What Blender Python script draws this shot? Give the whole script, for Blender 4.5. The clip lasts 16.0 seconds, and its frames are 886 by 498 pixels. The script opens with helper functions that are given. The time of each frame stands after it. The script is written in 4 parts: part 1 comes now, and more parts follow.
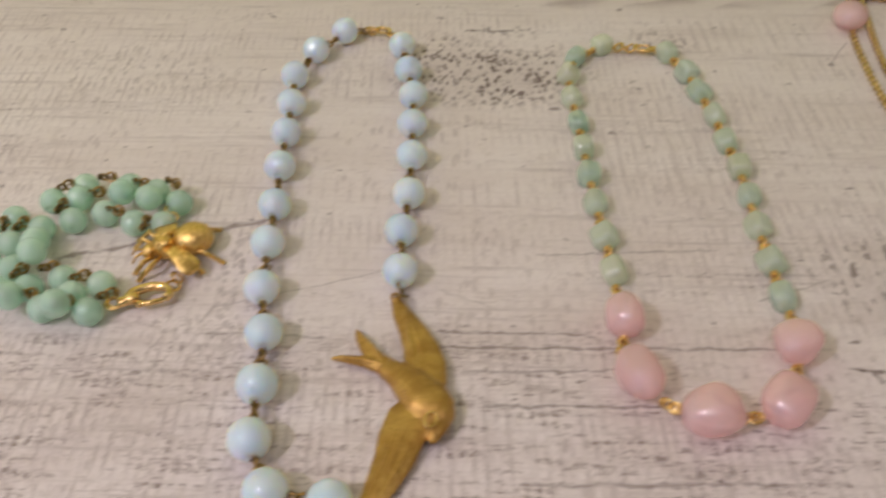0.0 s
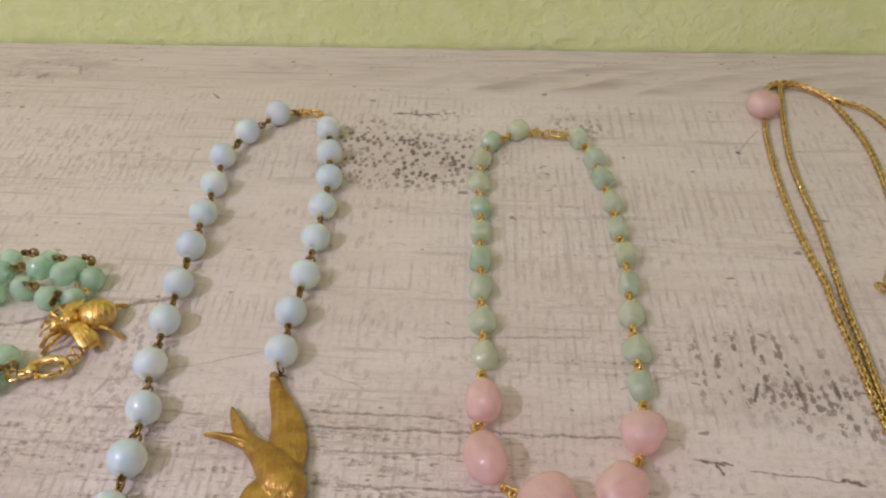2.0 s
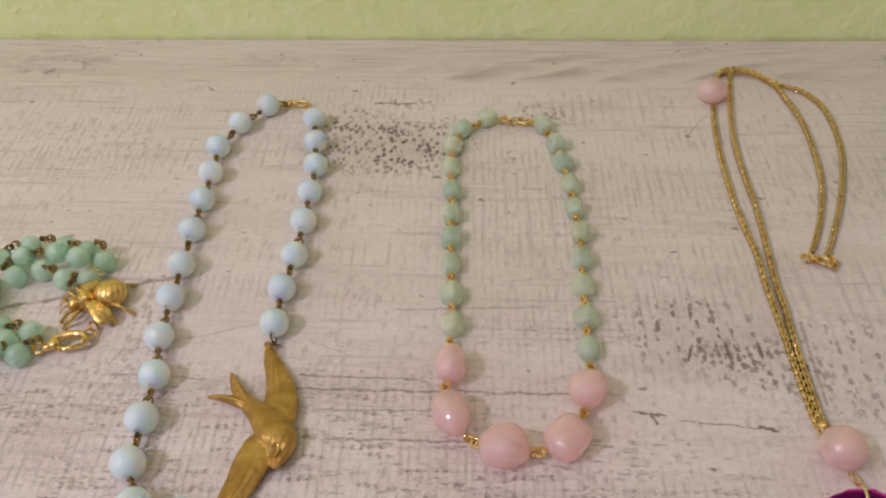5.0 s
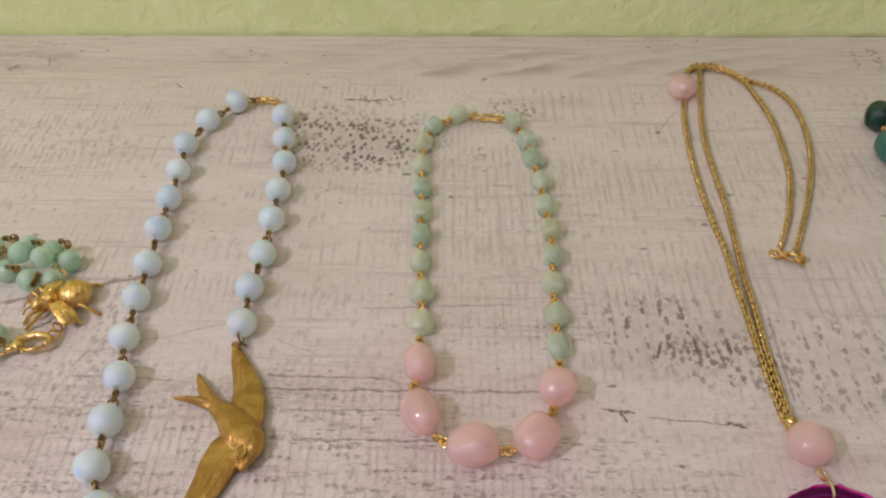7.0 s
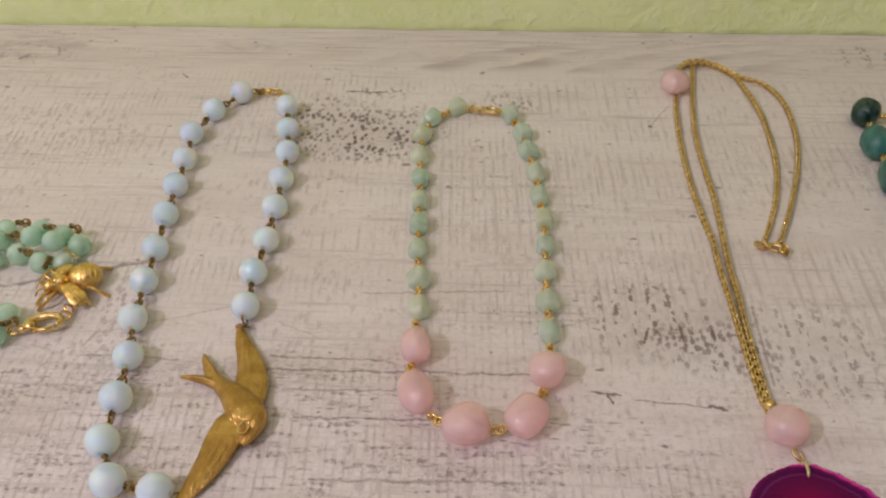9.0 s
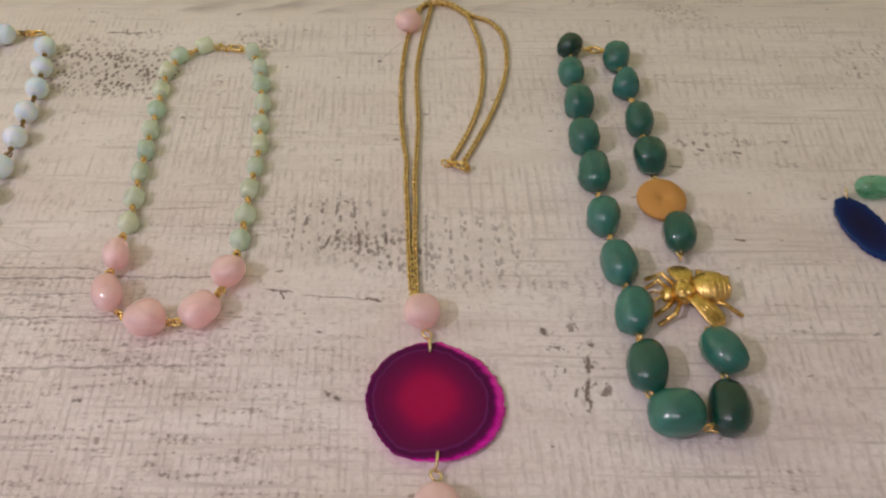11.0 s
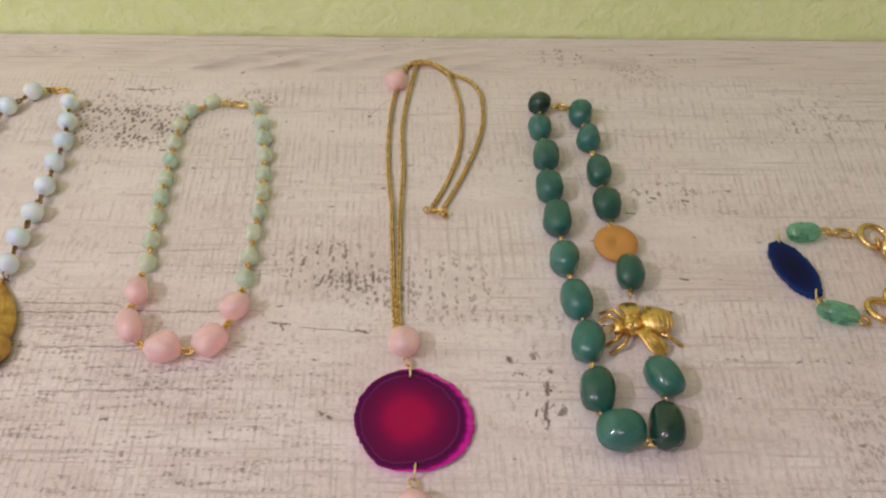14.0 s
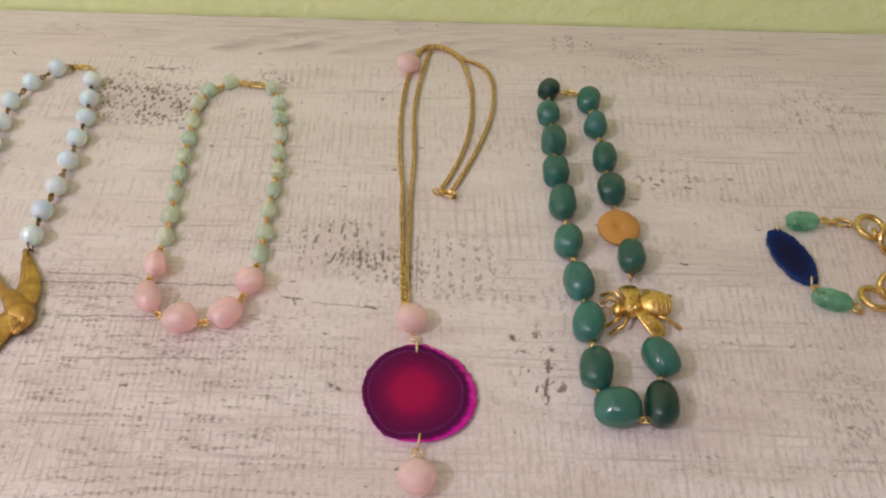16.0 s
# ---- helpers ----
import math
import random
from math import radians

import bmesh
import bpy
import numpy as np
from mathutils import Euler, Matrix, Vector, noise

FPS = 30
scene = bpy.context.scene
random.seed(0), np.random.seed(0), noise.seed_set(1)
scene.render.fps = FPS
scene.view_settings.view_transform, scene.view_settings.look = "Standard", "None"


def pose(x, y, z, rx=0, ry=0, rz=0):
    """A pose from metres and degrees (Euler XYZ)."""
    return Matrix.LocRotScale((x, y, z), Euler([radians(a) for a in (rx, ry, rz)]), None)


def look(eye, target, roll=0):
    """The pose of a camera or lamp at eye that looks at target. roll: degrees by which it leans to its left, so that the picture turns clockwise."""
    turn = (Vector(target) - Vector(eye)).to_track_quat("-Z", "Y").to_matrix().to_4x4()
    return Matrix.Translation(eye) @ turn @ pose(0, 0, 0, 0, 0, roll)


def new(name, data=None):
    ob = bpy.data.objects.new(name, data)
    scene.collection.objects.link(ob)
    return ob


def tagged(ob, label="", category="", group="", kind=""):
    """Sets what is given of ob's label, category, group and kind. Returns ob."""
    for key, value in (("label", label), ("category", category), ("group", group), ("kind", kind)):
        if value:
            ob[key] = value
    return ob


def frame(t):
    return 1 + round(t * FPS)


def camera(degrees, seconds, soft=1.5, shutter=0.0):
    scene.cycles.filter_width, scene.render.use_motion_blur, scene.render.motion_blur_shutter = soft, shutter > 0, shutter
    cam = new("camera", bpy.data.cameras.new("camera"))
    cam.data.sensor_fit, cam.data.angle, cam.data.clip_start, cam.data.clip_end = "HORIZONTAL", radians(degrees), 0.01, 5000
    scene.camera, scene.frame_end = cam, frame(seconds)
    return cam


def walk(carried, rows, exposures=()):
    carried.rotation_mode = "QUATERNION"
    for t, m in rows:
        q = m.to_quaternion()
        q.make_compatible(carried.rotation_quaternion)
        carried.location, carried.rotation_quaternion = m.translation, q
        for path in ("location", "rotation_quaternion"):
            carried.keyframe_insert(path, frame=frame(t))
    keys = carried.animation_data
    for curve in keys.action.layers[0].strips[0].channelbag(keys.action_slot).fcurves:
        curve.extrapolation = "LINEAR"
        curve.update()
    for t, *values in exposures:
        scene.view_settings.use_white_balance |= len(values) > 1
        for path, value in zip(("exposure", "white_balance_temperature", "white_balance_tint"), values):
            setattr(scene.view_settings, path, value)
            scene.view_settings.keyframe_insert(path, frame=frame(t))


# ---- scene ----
cam = camera(52.3, 16.0, soft=2.15, shutter=0.5)
PATH = [
    (0, (0.1220, 0.0637, 0.2175), (0.1144, 0.2083, 0.0796), -1.2),
    (0.5, (0.1589, 0.0608, 0.2244), (0.1516, 0.2096, 0.0909), -0.5),
    (1, (0.1710, 0.0622, 0.2314), (0.1587, 0.2099, 0.0972), -0.7),
    (1.5, (0.1752, 0.0636, 0.2436), (0.1591, 0.2145, 0.1133), -1.9),
    (2, (0.1789, 0.0637, 0.2385), (0.1619, 0.2144, 0.1081), -2.3),
    (2.5, (0.1813, 0.0538, 0.2511), (0.1646, 0.2009, 0.1166), -2.4),
    (3, (0.1846, 0.0456, 0.2619), (0.1672, 0.1912, 0.1260), -2.7),
    (3.5, (0.1886, 0.0409, 0.2633), (0.1719, 0.1871, 0.1278), -2.9),
    (4, (0.1899, 0.0348, 0.2686), (0.1729, 0.1806, 0.1327), -3.2),
    (6.5, (0.1963, 0.0409, 0.2703), (0.1831, 0.1870, 0.1343), -2.6),
    (7, (0.1962, 0.0395, 0.2691), (0.1846, 0.1849, 0.1323), -2.2),
    (7.5, (0.1979, 0.0363, 0.2704), (0.1874, 0.1814, 0.1331), -1.8),
    (8, (0.1991, 0.0337, 0.2720), (0.1892, 0.1780, 0.1339), -1.3),
    (8.5, (0.1972, 0.0282, 0.2770), (0.1869, 0.1718, 0.1382), -1.2),
    (9, (0.1989, 0.0285, 0.2781), (0.1871, 0.1725, 0.1397), -1.7),
    (9.5, (0.2140, 0.0285, 0.2787), (0.2018, 0.1731, 0.1412), -1.6),
    (10, (0.2538, 0.0208, 0.2771), (0.2504, 0.1664, 0.1400), -0.2),
    (10.2, (0.2738, 0.0145, 0.2789), (0.2742, 0.1572, 0.1388), 0.5),
    (12.3, (0.3271, -0.0471, 0.3353), (0.3237, 0.0880, 0.1879), 0.2),
    (12.5, (0.3275, -0.0454, 0.3371), (0.3238, 0.0894, 0.1894), 0.4),
    (13, (0.3272, -0.0442, 0.3366), (0.3239, 0.0920, 0.1902), 0.7),
    (13.5, (0.3288, -0.0447, 0.3420), (0.3282, 0.0946, 0.1984), 0.5),
    (14, (0.3213, -0.0512, 0.3450), (0.3221, 0.0904, 0.2037), 0.7),
    (14.5, (0.3181, -0.0593, 0.3505), (0.3193, 0.0797, 0.2067), 1.8),
    (15, (0.3203, -0.0634, 0.3517), (0.3203, 0.0755, 0.2079), 1.5),
    (15.5, (0.3187, -0.0643, 0.3560), (0.3186, 0.0750, 0.2125), 1.7),
    (16, (0.3226, -0.0627, 0.3565), (0.3212, 0.0758, 0.2122), 1.3),
]
walk(cam, [(t, look(eye, target, roll)) for t, eye, target, roll in PATH],
     [(0.0, -0.08), (10.0, -0.08), (12.4, 0.17), (16.0, 0.17)])

# ---------------------------------------------------------------- light
world = bpy.data.worlds.new("room_air")
scene.world = world
world.use_nodes = True
world.node_tree.nodes["Background"].inputs["Color"].default_value = (0.9, 0.88, 0.85, 1)
world.node_tree.nodes["Background"].inputs["Strength"].default_value = 0.0


def lamp(name, kind, place, power, colour, size, target=None):
    data = bpy.data.lights.new(name, kind)
    data.energy, data.color = power, colour
    if kind == "AREA":
        data.shape, data.size = "DISK", size
    else:
        data.shadow_soft_size = size
    ob = new(name, data)
    ob.matrix_world = look(place, target) if target else Matrix.Translation(place)
    return ob


lamp("room_lamp", "POINT", (-0.64, -0.35, 1.12), 28.6, (1.0, 0.89, 1.07), 0.04)
# unseen wide fill added under the ceiling to lift the lamp's shadows
lamp("ceiling_light", "AREA", (0.0, -0.75, 1.62), 4.4, (1.0, 0.94, 1.12), 0.7, (0.2, 0.1, 0.0))

sky = bpy.data.lights.new("window_daylight", "AREA")
sky.shape, sky.size, sky.size_y = "RECTANGLE", 1.1, 1.0
sky.energy, sky.color = 7.5, (0.45, 0.64, 1.0)
new("window_daylight", sky).matrix_world = look((-1.795, -1.5, 0.5), (0.0, -1.5, 0.5))


# ---------------------------------------------------------------- materials
class Nodes:
    """Short calls for building a node material."""

    def __init__(self, name):
        self.mat = bpy.data.materials.new(name)
        self.mat.use_nodes = True
        self.tree = self.mat.node_tree
        self.shader = self.tree.nodes["Principled BSDF"]

    def feed(self, socket, value):
        if isinstance(value, bpy.types.NodeSocket):
            self.tree.links.new(value, socket)
        elif value is not None:
            if isinstance(value, tuple) and len(value) == 3 and socket.type == "RGBA":
                value = (*value, 1)
            socket.default_value = value

    def math(self, op, a, b=None, c=None, clamp=False):
        n = self.tree.nodes.new("ShaderNodeMath")
        n.operation, n.use_clamp = op, clamp
        for i, v in enumerate((a, b, c)):
            self.feed(n.inputs[i], v)
        return n.outputs[0]

    def place(self):
        return self.tree.nodes.new("ShaderNodeTexCoord").outputs["Object"]

    def after(self, p, value):
        """p again, but worked out only once value is known, which keeps long materials light."""
        n = self.tree.nodes.new("ShaderNodeVectorMath")
        n.operation = "MULTIPLY_ADD"
        self.feed(n.inputs[0], value)
        n.inputs[1].default_value = (1e-9, 1e-9, 1e-9)
        self.feed(n.inputs[2], p)
        return n.outputs[0]

    def axes(self, v):
        n = self.tree.nodes.new("ShaderNodeSeparateXYZ")
        self.feed(n.inputs[0], v)
        return n.outputs

    def scaled(self, v, s, shift=(0.0, 0.0, 0.0)):
        n = self.tree.nodes.new("ShaderNodeMapping")
        self.feed(n.inputs["Vector"], v)
        n.inputs["Scale"].default_value = s
        n.inputs["Location"].default_value = shift
        return n.outputs[0]

    def noise(self, v, scale=1.0, detail=3.0, rough=0.55, bend=0.0):
        n = self.tree.nodes.new("ShaderNodeTexNoise")
        self.feed(n.inputs["Vector"], v)
        for key, val in (("Scale", scale), ("Detail", detail), ("Roughness", rough), ("Distortion", bend)):
            n.inputs[key].default_value = val
        return n.outputs[0]

    def cells(self, v, scale, kind="F1"):
        n = self.tree.nodes.new("ShaderNodeTexVoronoi")
        n.feature = kind
        self.feed(n.inputs["Vector"], v)
        n.inputs["Scale"].default_value = scale
        return n.outputs["Distance"]

    def step(self, v, a, b, lo=0.0, hi=1.0):
        n = self.tree.nodes.new("ShaderNodeMapRange")
        n.interpolation_type = "SMOOTHSTEP"
        self.feed(n.inputs["Value"], v)
        for key, val in (("From Min", a), ("From Max", b), ("To Min", lo), ("To Max", hi)):
            n.inputs[key].default_value = val
        return n.outputs["Result"]

    def mix(self, f, a, b):
        n = self.tree.nodes.new("ShaderNodeMix")
        n.data_type = "RGBA"
        self.feed(n.inputs[0], f)
        self.feed(n.inputs[6], a)
        self.feed(n.inputs[7], b)
        return n.outputs[2]

    def ramp(self, v, *stops):
        n = self.tree.nodes.new("ShaderNodeValToRGB")
        self.feed(n.inputs[0], v)
        e = n.color_ramp.elements
        while len(e) < len(stops):
            e.new(0.5)
        for k, (p, c) in zip(e, stops):
            k.position, k.color = p, (*c, 1)
        return n.outputs[0]

    def chance(self):
        return self.tree.nodes.new("ShaderNodeObjectInfo").outputs["Random"]

    def relief(self, height, strength, distance):
        n = self.tree.nodes.new("ShaderNodeBump")
        n.inputs["Strength"].default_value = strength
        n.inputs["Distance"].default_value = distance
        self.feed(n.inputs["Height"], height)
        self.feed(self.shader.inputs["Normal"], n.outputs[0])

    def put(self, **values):
        for key, val in values.items():
            self.feed(self.shader.inputs[key.replace("_", " ")], val)
        return self.mat


def times(k, *vals):
    out = vals[0]
    for v in vals[1:]:
        out = k.math("MULTIPLY", out, v)
    return out


def most(k, *vals):
    out = vals[0]
    for v in vals[1:]:
        out = k.math("MAXIMUM", out, v)
    return out


def whitewashed_wood():
    k = Nodes("whitewashed_wood")
    p0 = k.place()
    wob = k.noise(p0, 30, 3)
    woff = k.math("MULTIPLY", k.math("SUBTRACT", wob, 0.5), 0.014)
    p1 = k.after(p0, woff)
    yoff = k.math("MULTIPLY", k.math("SUBTRACT", k.noise(k.scaled(p1, (1, 1, 1), (3, 1, 0)), 26, 3), 0.5), 0.012)
    p1 = k.after(p0, yoff)
    fine = k.noise(p1, 1100, 2, 0.7)
    small = k.noise(k.scaled(k.after(p0, fine), (1, 1, 1), (7, 2, 0)), 420, 3, 0.65)
    joff = k.math("MULTIPLY", k.math("SUBTRACT", k.noise(k.after(p0, small), 110, 4, 0.65), 0.5), 0.0045)

    def noise_at(value, scales, shift=(0, 0, 0), detail=3.0, rough=0.6, bend=0.0):
        return k.noise(k.scaled(k.after(p0, value), scales, shift), 1.0, detail, rough, bend)

    def spot(acc, pattern, cx, cy, rx, ry, amount):
        """Adds the pattern inside a soft ellipse."""
        x, y, _ = k.axes(k.after(p0, acc))
        dx = k.math("DIVIDE", k.math("SUBTRACT", k.math("ADD", x, woff), cx), rx)
        dy = k.math("DIVIDE", k.math("SUBTRACT", k.math("ADD", y, yoff), cy), ry)
        d = k.math("MULTIPLY_ADD", dx, dx, k.math("MULTIPLY", dy, dy))
        f = k.step(d, 0.15, 1.5, amount, 0)
        return k.math("MAXIMUM", acc, k.math("MULTIPLY", f, pattern) if pattern else f)

    def stroke(acc, x0, y0, x1, y1, w, amount=1.0):
        """Adds a short worn line or crack between two places."""
        ln = math.hypot(x1 - x0, y1 - y0)
        ux, uy = (x1 - x0) / ln, (y1 - y0) / ln
        x, y, _ = k.axes(k.after(p0, acc))
        ax, ay = k.math("SUBTRACT", x, x0), k.math("SUBTRACT", k.math("ADD", y, joff), y0)
        along_it = k.math("MULTIPLY_ADD", ax, ux, k.math("MULTIPLY", ay, uy))
        over = k.math("ABSOLUTE", k.math("MULTIPLY_ADD", ax, -uy, k.math("MULTIPLY", ay, ux)))
        out = k.math("MAXIMUM", k.math("SUBTRACT", k.math("ABSOLUTE", k.math("SUBTRACT", along_it, ln / 2)), ln / 2), 0.0)
        d = k.math("MULTIPLY_ADD", k.math("SUBTRACT", small, 0.5), w * 3.0, k.math("ADD", over, out))
        return k.math("MAXIMUM", acc, k.step(d, w * 0.1, w * 1.1, amount, 0))

    # paint, thin and thick, with tones set by the distance from the wall
    broad = k.noise(k.scaled(k.after(p0, joff), (3, 9, 1)), 1.4, 4, 0.6)
    paint_and_bounce = k.mix(k.step(broad, 0.3, 0.7), (0.69, 0.615, 0.585), (0.80, 0.745, 0.725))
    patch = k.noise(k.scaled(k.after(p0, broad), (9, 26, 1), (2, 5, 0)), 1.6, 5, 0.65)
    paint_and_bounce = k.mix(k.step(patch, 0.38, 0.70, 0, 0.65), paint_and_bounce, (0.58, 0.50, 0.465))
    paint_and_bounce = k.mix(k.step(fine, 0.3, 0.8, 0, 0.26), paint_and_bounce, (0.52, 0.44, 0.41))
    paint_and_bounce = k.mix(k.step(small, 0.42, 0.72, 0, 0.34), paint_and_bounce, (0.50, 0.42, 0.39))
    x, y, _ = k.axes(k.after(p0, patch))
    # browner along the back edge
    paint_and_bounce = k.mix(k.step(y, 0.43, 0.475, 0, 0.50), paint_and_bounce, (0.55, 0.465, 0.41))
    # yellower towards the green wall, whose bounced light is mixed into the colour
    paint_and_bounce = k.mix(k.step(y, 0.16, 0.42, 0, 0.48), paint_and_bounce, (0.71, 0.675, 0.565))
    back = k.step(y, 0.470, 0.445)
    low = times(k, k.step(y, 0.275, 0.235), k.step(x, 0.36, 0.22))
    lowright = times(k, k.step(y, 0.215, 0.15), k.step(x, 0.26, 0.36))

    # thin lines along the grain and saw lines across it, woven like coarse cloth
    bend = k.math("MULTIPLY", noise_at(patch, (9, 1.5, 1), (0, 5, 0), 2), 0.008)
    lane = k.math("ADD", k.math("MULTIPLY_ADD", k.math("SUBTRACT", small, 0.5), 0.0016, k.math("MULTIPLY_ADD", y, k.step(x, 0.33, 0.52, 0.05, -0.07), x)), bend)
    comb = k.math("SINE", k.math("MULTIPLY", lane, 2 * math.pi / 0.0034))
    wide = k.math("SINE", k.math("MULTIPLY", lane, 2 * math.pi / 0.0052))
    area1 = k.step(noise_at(comb, (7, 24, 1), (8, 8, 0), 4), 0.38, 0.60)
    cross1 = k.math("MULTIPLY", k.step(comb, -0.2, 1.0), k.step(noise_at(area1, (330, 75, 1), (0, 3, 0)), 0.38, 0.66))
    soft = times(k, cross1, most(k, k.math("MULTIPLY", area1, 0.46), k.math("MULTIPLY", lowright, 0.34), k.math("MULTIPLY", low, 0.46)), back)
    cross2 = k.math("MULTIPLY", k.step(wide, 0.25, 1.0), k.step(noise_at(soft, (180, 70, 1), (6, 3, 0)), 0.38, 0.64))
    area2 = k.step(noise_at(cross2, (6, 30, 1), (3, 1, 0), 4), 0.46, 0.62)
    soft = k.math("MAXIMUM", soft, times(k, cross2, k.math("MAXIMUM", k.math("MULTIPLY", area2, 0.40), k.math("MULTIPLY", lowright, 0.36)), back))
    combed = k.math("MULTIPLY", k.step(wide, 0.1, 0.9), k.step(noise_at(soft, (170, 26, 1), (3, 8, 0)), 0.36, 0.60))
    for cx, cy, rx, ry, amount in ((0.190, 0.345, 0.045, 0.030, 0.36), (0.245, 0.375, 0.040, 0.022, 0.32), (0.335, 0.300, 0.045, 0.035, 0.34), (0.290, 0.300, 0.060, 0.020, 0.30), (0.52, 0.345, 0.05, 0.02, 0.3), (0.235, 0.435, 0.045, 0.016, 0.34)):
        soft = spot(soft, combed, cx, cy, rx, ry, amount)
    area3 = k.step(noise_at(soft, (6, 70, 1), (5, 2, 0), 4), 0.46, 0.60)
    long1 = k.step(noise_at(area3, (16, 430, 1), (0, 0, 0), 4, 0.65, 0.15), 0.47, 0.72)
    soft = k.math("MAXIMUM", soft, times(k, long1, k.math("MULTIPLY_ADD", area3, 0.38, 0.20)))
    long2 = k.step(noise_at(soft, (14, 230, 1), (1, 9, 0), 5, 0.7, 0.2), 0.52, 0.70)
    soft = k.math("MAXIMUM", soft, times(k, long2, most(k, k.math("MULTIPLY", low, 0.42), k.math("MULTIPLY", area3, 0.45), 0.08)))
    knots = times(k, k.step(noise_at(soft, (40, 280, 1), (2, 7, 0), 4, 0.62, 0.1), 0.49, 0.61),
                  k.math("MULTIPLY_ADD", k.step(comb, -0.6, 0.8), 0.45, 0.55), k.step(small, 0.36, 0.60),
                  most(k, k.math("MULTIPLY", low, 1.0), k.math("MULTIPLY", times(k, area3, area1), 0.85)))
    soft = k.math("MAXIMUM", soft, knots)
    # bare scraped patches stay whiter
    bare = k.math("MULTIPLY", soft, 0.0001)
    for cx, cy, rx, ry in ((0.235, 0.235, 0.050, 0.022), (0.10, 0.345, 0.05, 0.02), (0.345, 0.345, 0.05, 0.02), (0.44, 0.31, 0.05, 0.015)):
        bare = spot(bare, None, cx, cy, rx, ry, 0.8)
    soft = k.math("MULTIPLY", soft, k.math("SUBTRACT", 1.0, bare))

    # dotted saw rows
    dots = k.math("MULTIPLY", k.step(k.math("SINE", k.math("MULTIPLY", lane, 2 * math.pi / 0.0060)), 0.0, 0.9), k.step(small, 0.40, 0.68))
    for yc, half, x0, x1, amount in ((0.1865, 0.0024, 0.06, 0.268, 0.6), (0.385, 0.0034, 0.16, 0.40, 0.5), (0.2455, 0.0050, 0.295, 0.44, 0.75), (0.392, 0.0034, 0.47, 0.60, 0.6),
                                     (0.150, 0.0022, 0.02, 0.28, 0.6), (0.1425, 0.0020, 0.04, 0.24, 0.5), (0.133, 0.0020, 0.02, 0.22, 0.4), (0.262, 0.003, 0.44, 0.60, 0.45),
                                     (0.2245, 0.0018, 0.05, 0.30, 0.35), (0.2085, 0.0018, 0.09, 0.27, 0.3), (0.1660, 0.0018, 0.05, 0.24, 0.25), (0.416, 0.003, 0.00, 0.30, 0.3)):
        x, y, _ = k.axes(k.after(p0, soft))
        d = k.math("ABSOLUTE", k.math("SUBTRACT", k.math("ADD", y, joff), yc))
        soft = k.math("MAXIMUM", soft, times(k, dots, k.step(d, half * 0.3, half, amount, 0), k.step(x, x0, x0 + 0.02), k.step(x, x1, x1 - 0.02)))

    # flame figure along the back of the board
    x, y, _ = k.axes(k.after(p0, soft))
    rise = k.math("DIVIDE", k.math("SUBTRACT", k.math("ADD", y, joff), 0.4625), 0.040)
    inside = k.math("MAXIMUM", k.math("SUBTRACT", 1.0, rise), 0.03)
    u = k.math("ADD", k.math("MULTIPLY_ADD", k.math("LOGARITHM", inside, math.e), 0.062, x), k.math("MULTIPLY", wob, 0.030))
    saw = k.math("FRACT", k.math("DIVIDE", k.math("ADD", u, 0.012), 0.043))
    flame = k.math("MULTIPLY", k.step(saw, 0.0, 0.16), k.step(saw, 0.26, 0.95, 1, 0))
    flame = times(k, flame, k.step(rise, -0.08, 0.12), k.step(rise, 0.10, 0.95, 0.78, 0.34), k.step(x, 0.40, 0.30, 0.12, 1), k.step(x, 0.10, 0.20, 0.25, 1), k.step(noise_at(flame, (14, 160, 1), (0, 0, 0), 4), 0.30, 0.62, 0.3, 1), k.step(noise_at(flame, (22, 30, 1), (4, 4, 0), 2), 0.36, 0.58, 0.4, 1))
    soft = most(k, soft, flame, times(k, long1, k.step(y, 0.455, 0.475), 0.5))

    # short upright ticks and lying dashes, each a grain of its own
    def grains(value, sx, sy, shift, small_r, big_r):
        q = k.scaled(k.after(p0, value), (sx, sy, 1), shift)
        d = k.math("MULTIPLY_ADD", k.math("SUBTRACT", k.noise(q, 3.2, 3, 0.65), 0.5), 1.1, k.cells(q, 1.0))
        return k.step(d, small_r, big_r, 1, 0)

    ticks = times(k, grains(soft, 260, 105, (1, 4, 0), 0.18, 0.42), k.step(noise_at(soft, (12, 34, 1), (1, 6, 0), 3), 0.40, 0.60), back)
    soft = k.math("MAXIMUM", soft, k.math("MULTIPLY", ticks, 0.36))
    rows = times(k, grains(soft, 300, 170, (3, 8, 0), 0.20, 0.46), k.step(noise_at(soft, (5, 120, 1), (2, 2, 0), 3), 0.44, 0.56), k.step(wide, -0.6, 0.6, 0.3, 1))
    soft = k.math("MAXIMUM", soft, times(k, rows, most(k, times(k, low, k.step(y, 0.175, 0.215, 0.12, 0.55)), k.math("MULTIPLY", lowright, 0.36), 0.12)))
    dashes = times(k, grains(soft, 130, 560, (5, 2, 0), 0.12, 0.40), k.step(noise_at(soft, (7, 95, 1), (9, 4, 0), 3), 0.46, 0.58))
    soft = k.math("MAXIMUM", soft, times(k, dashes, most(k, times(k, low, k.step(y, 0.175, 0.215, 0.22, 0.80)), k.math("MULTIPLY", lowright, 0.30), 0.28)))

    smudge = k.step(noise_at(soft, (60, 150, 1), (3, 3, 0), 4, 0.6, 0.4), 0.38, 0.66, 0.15, 1)
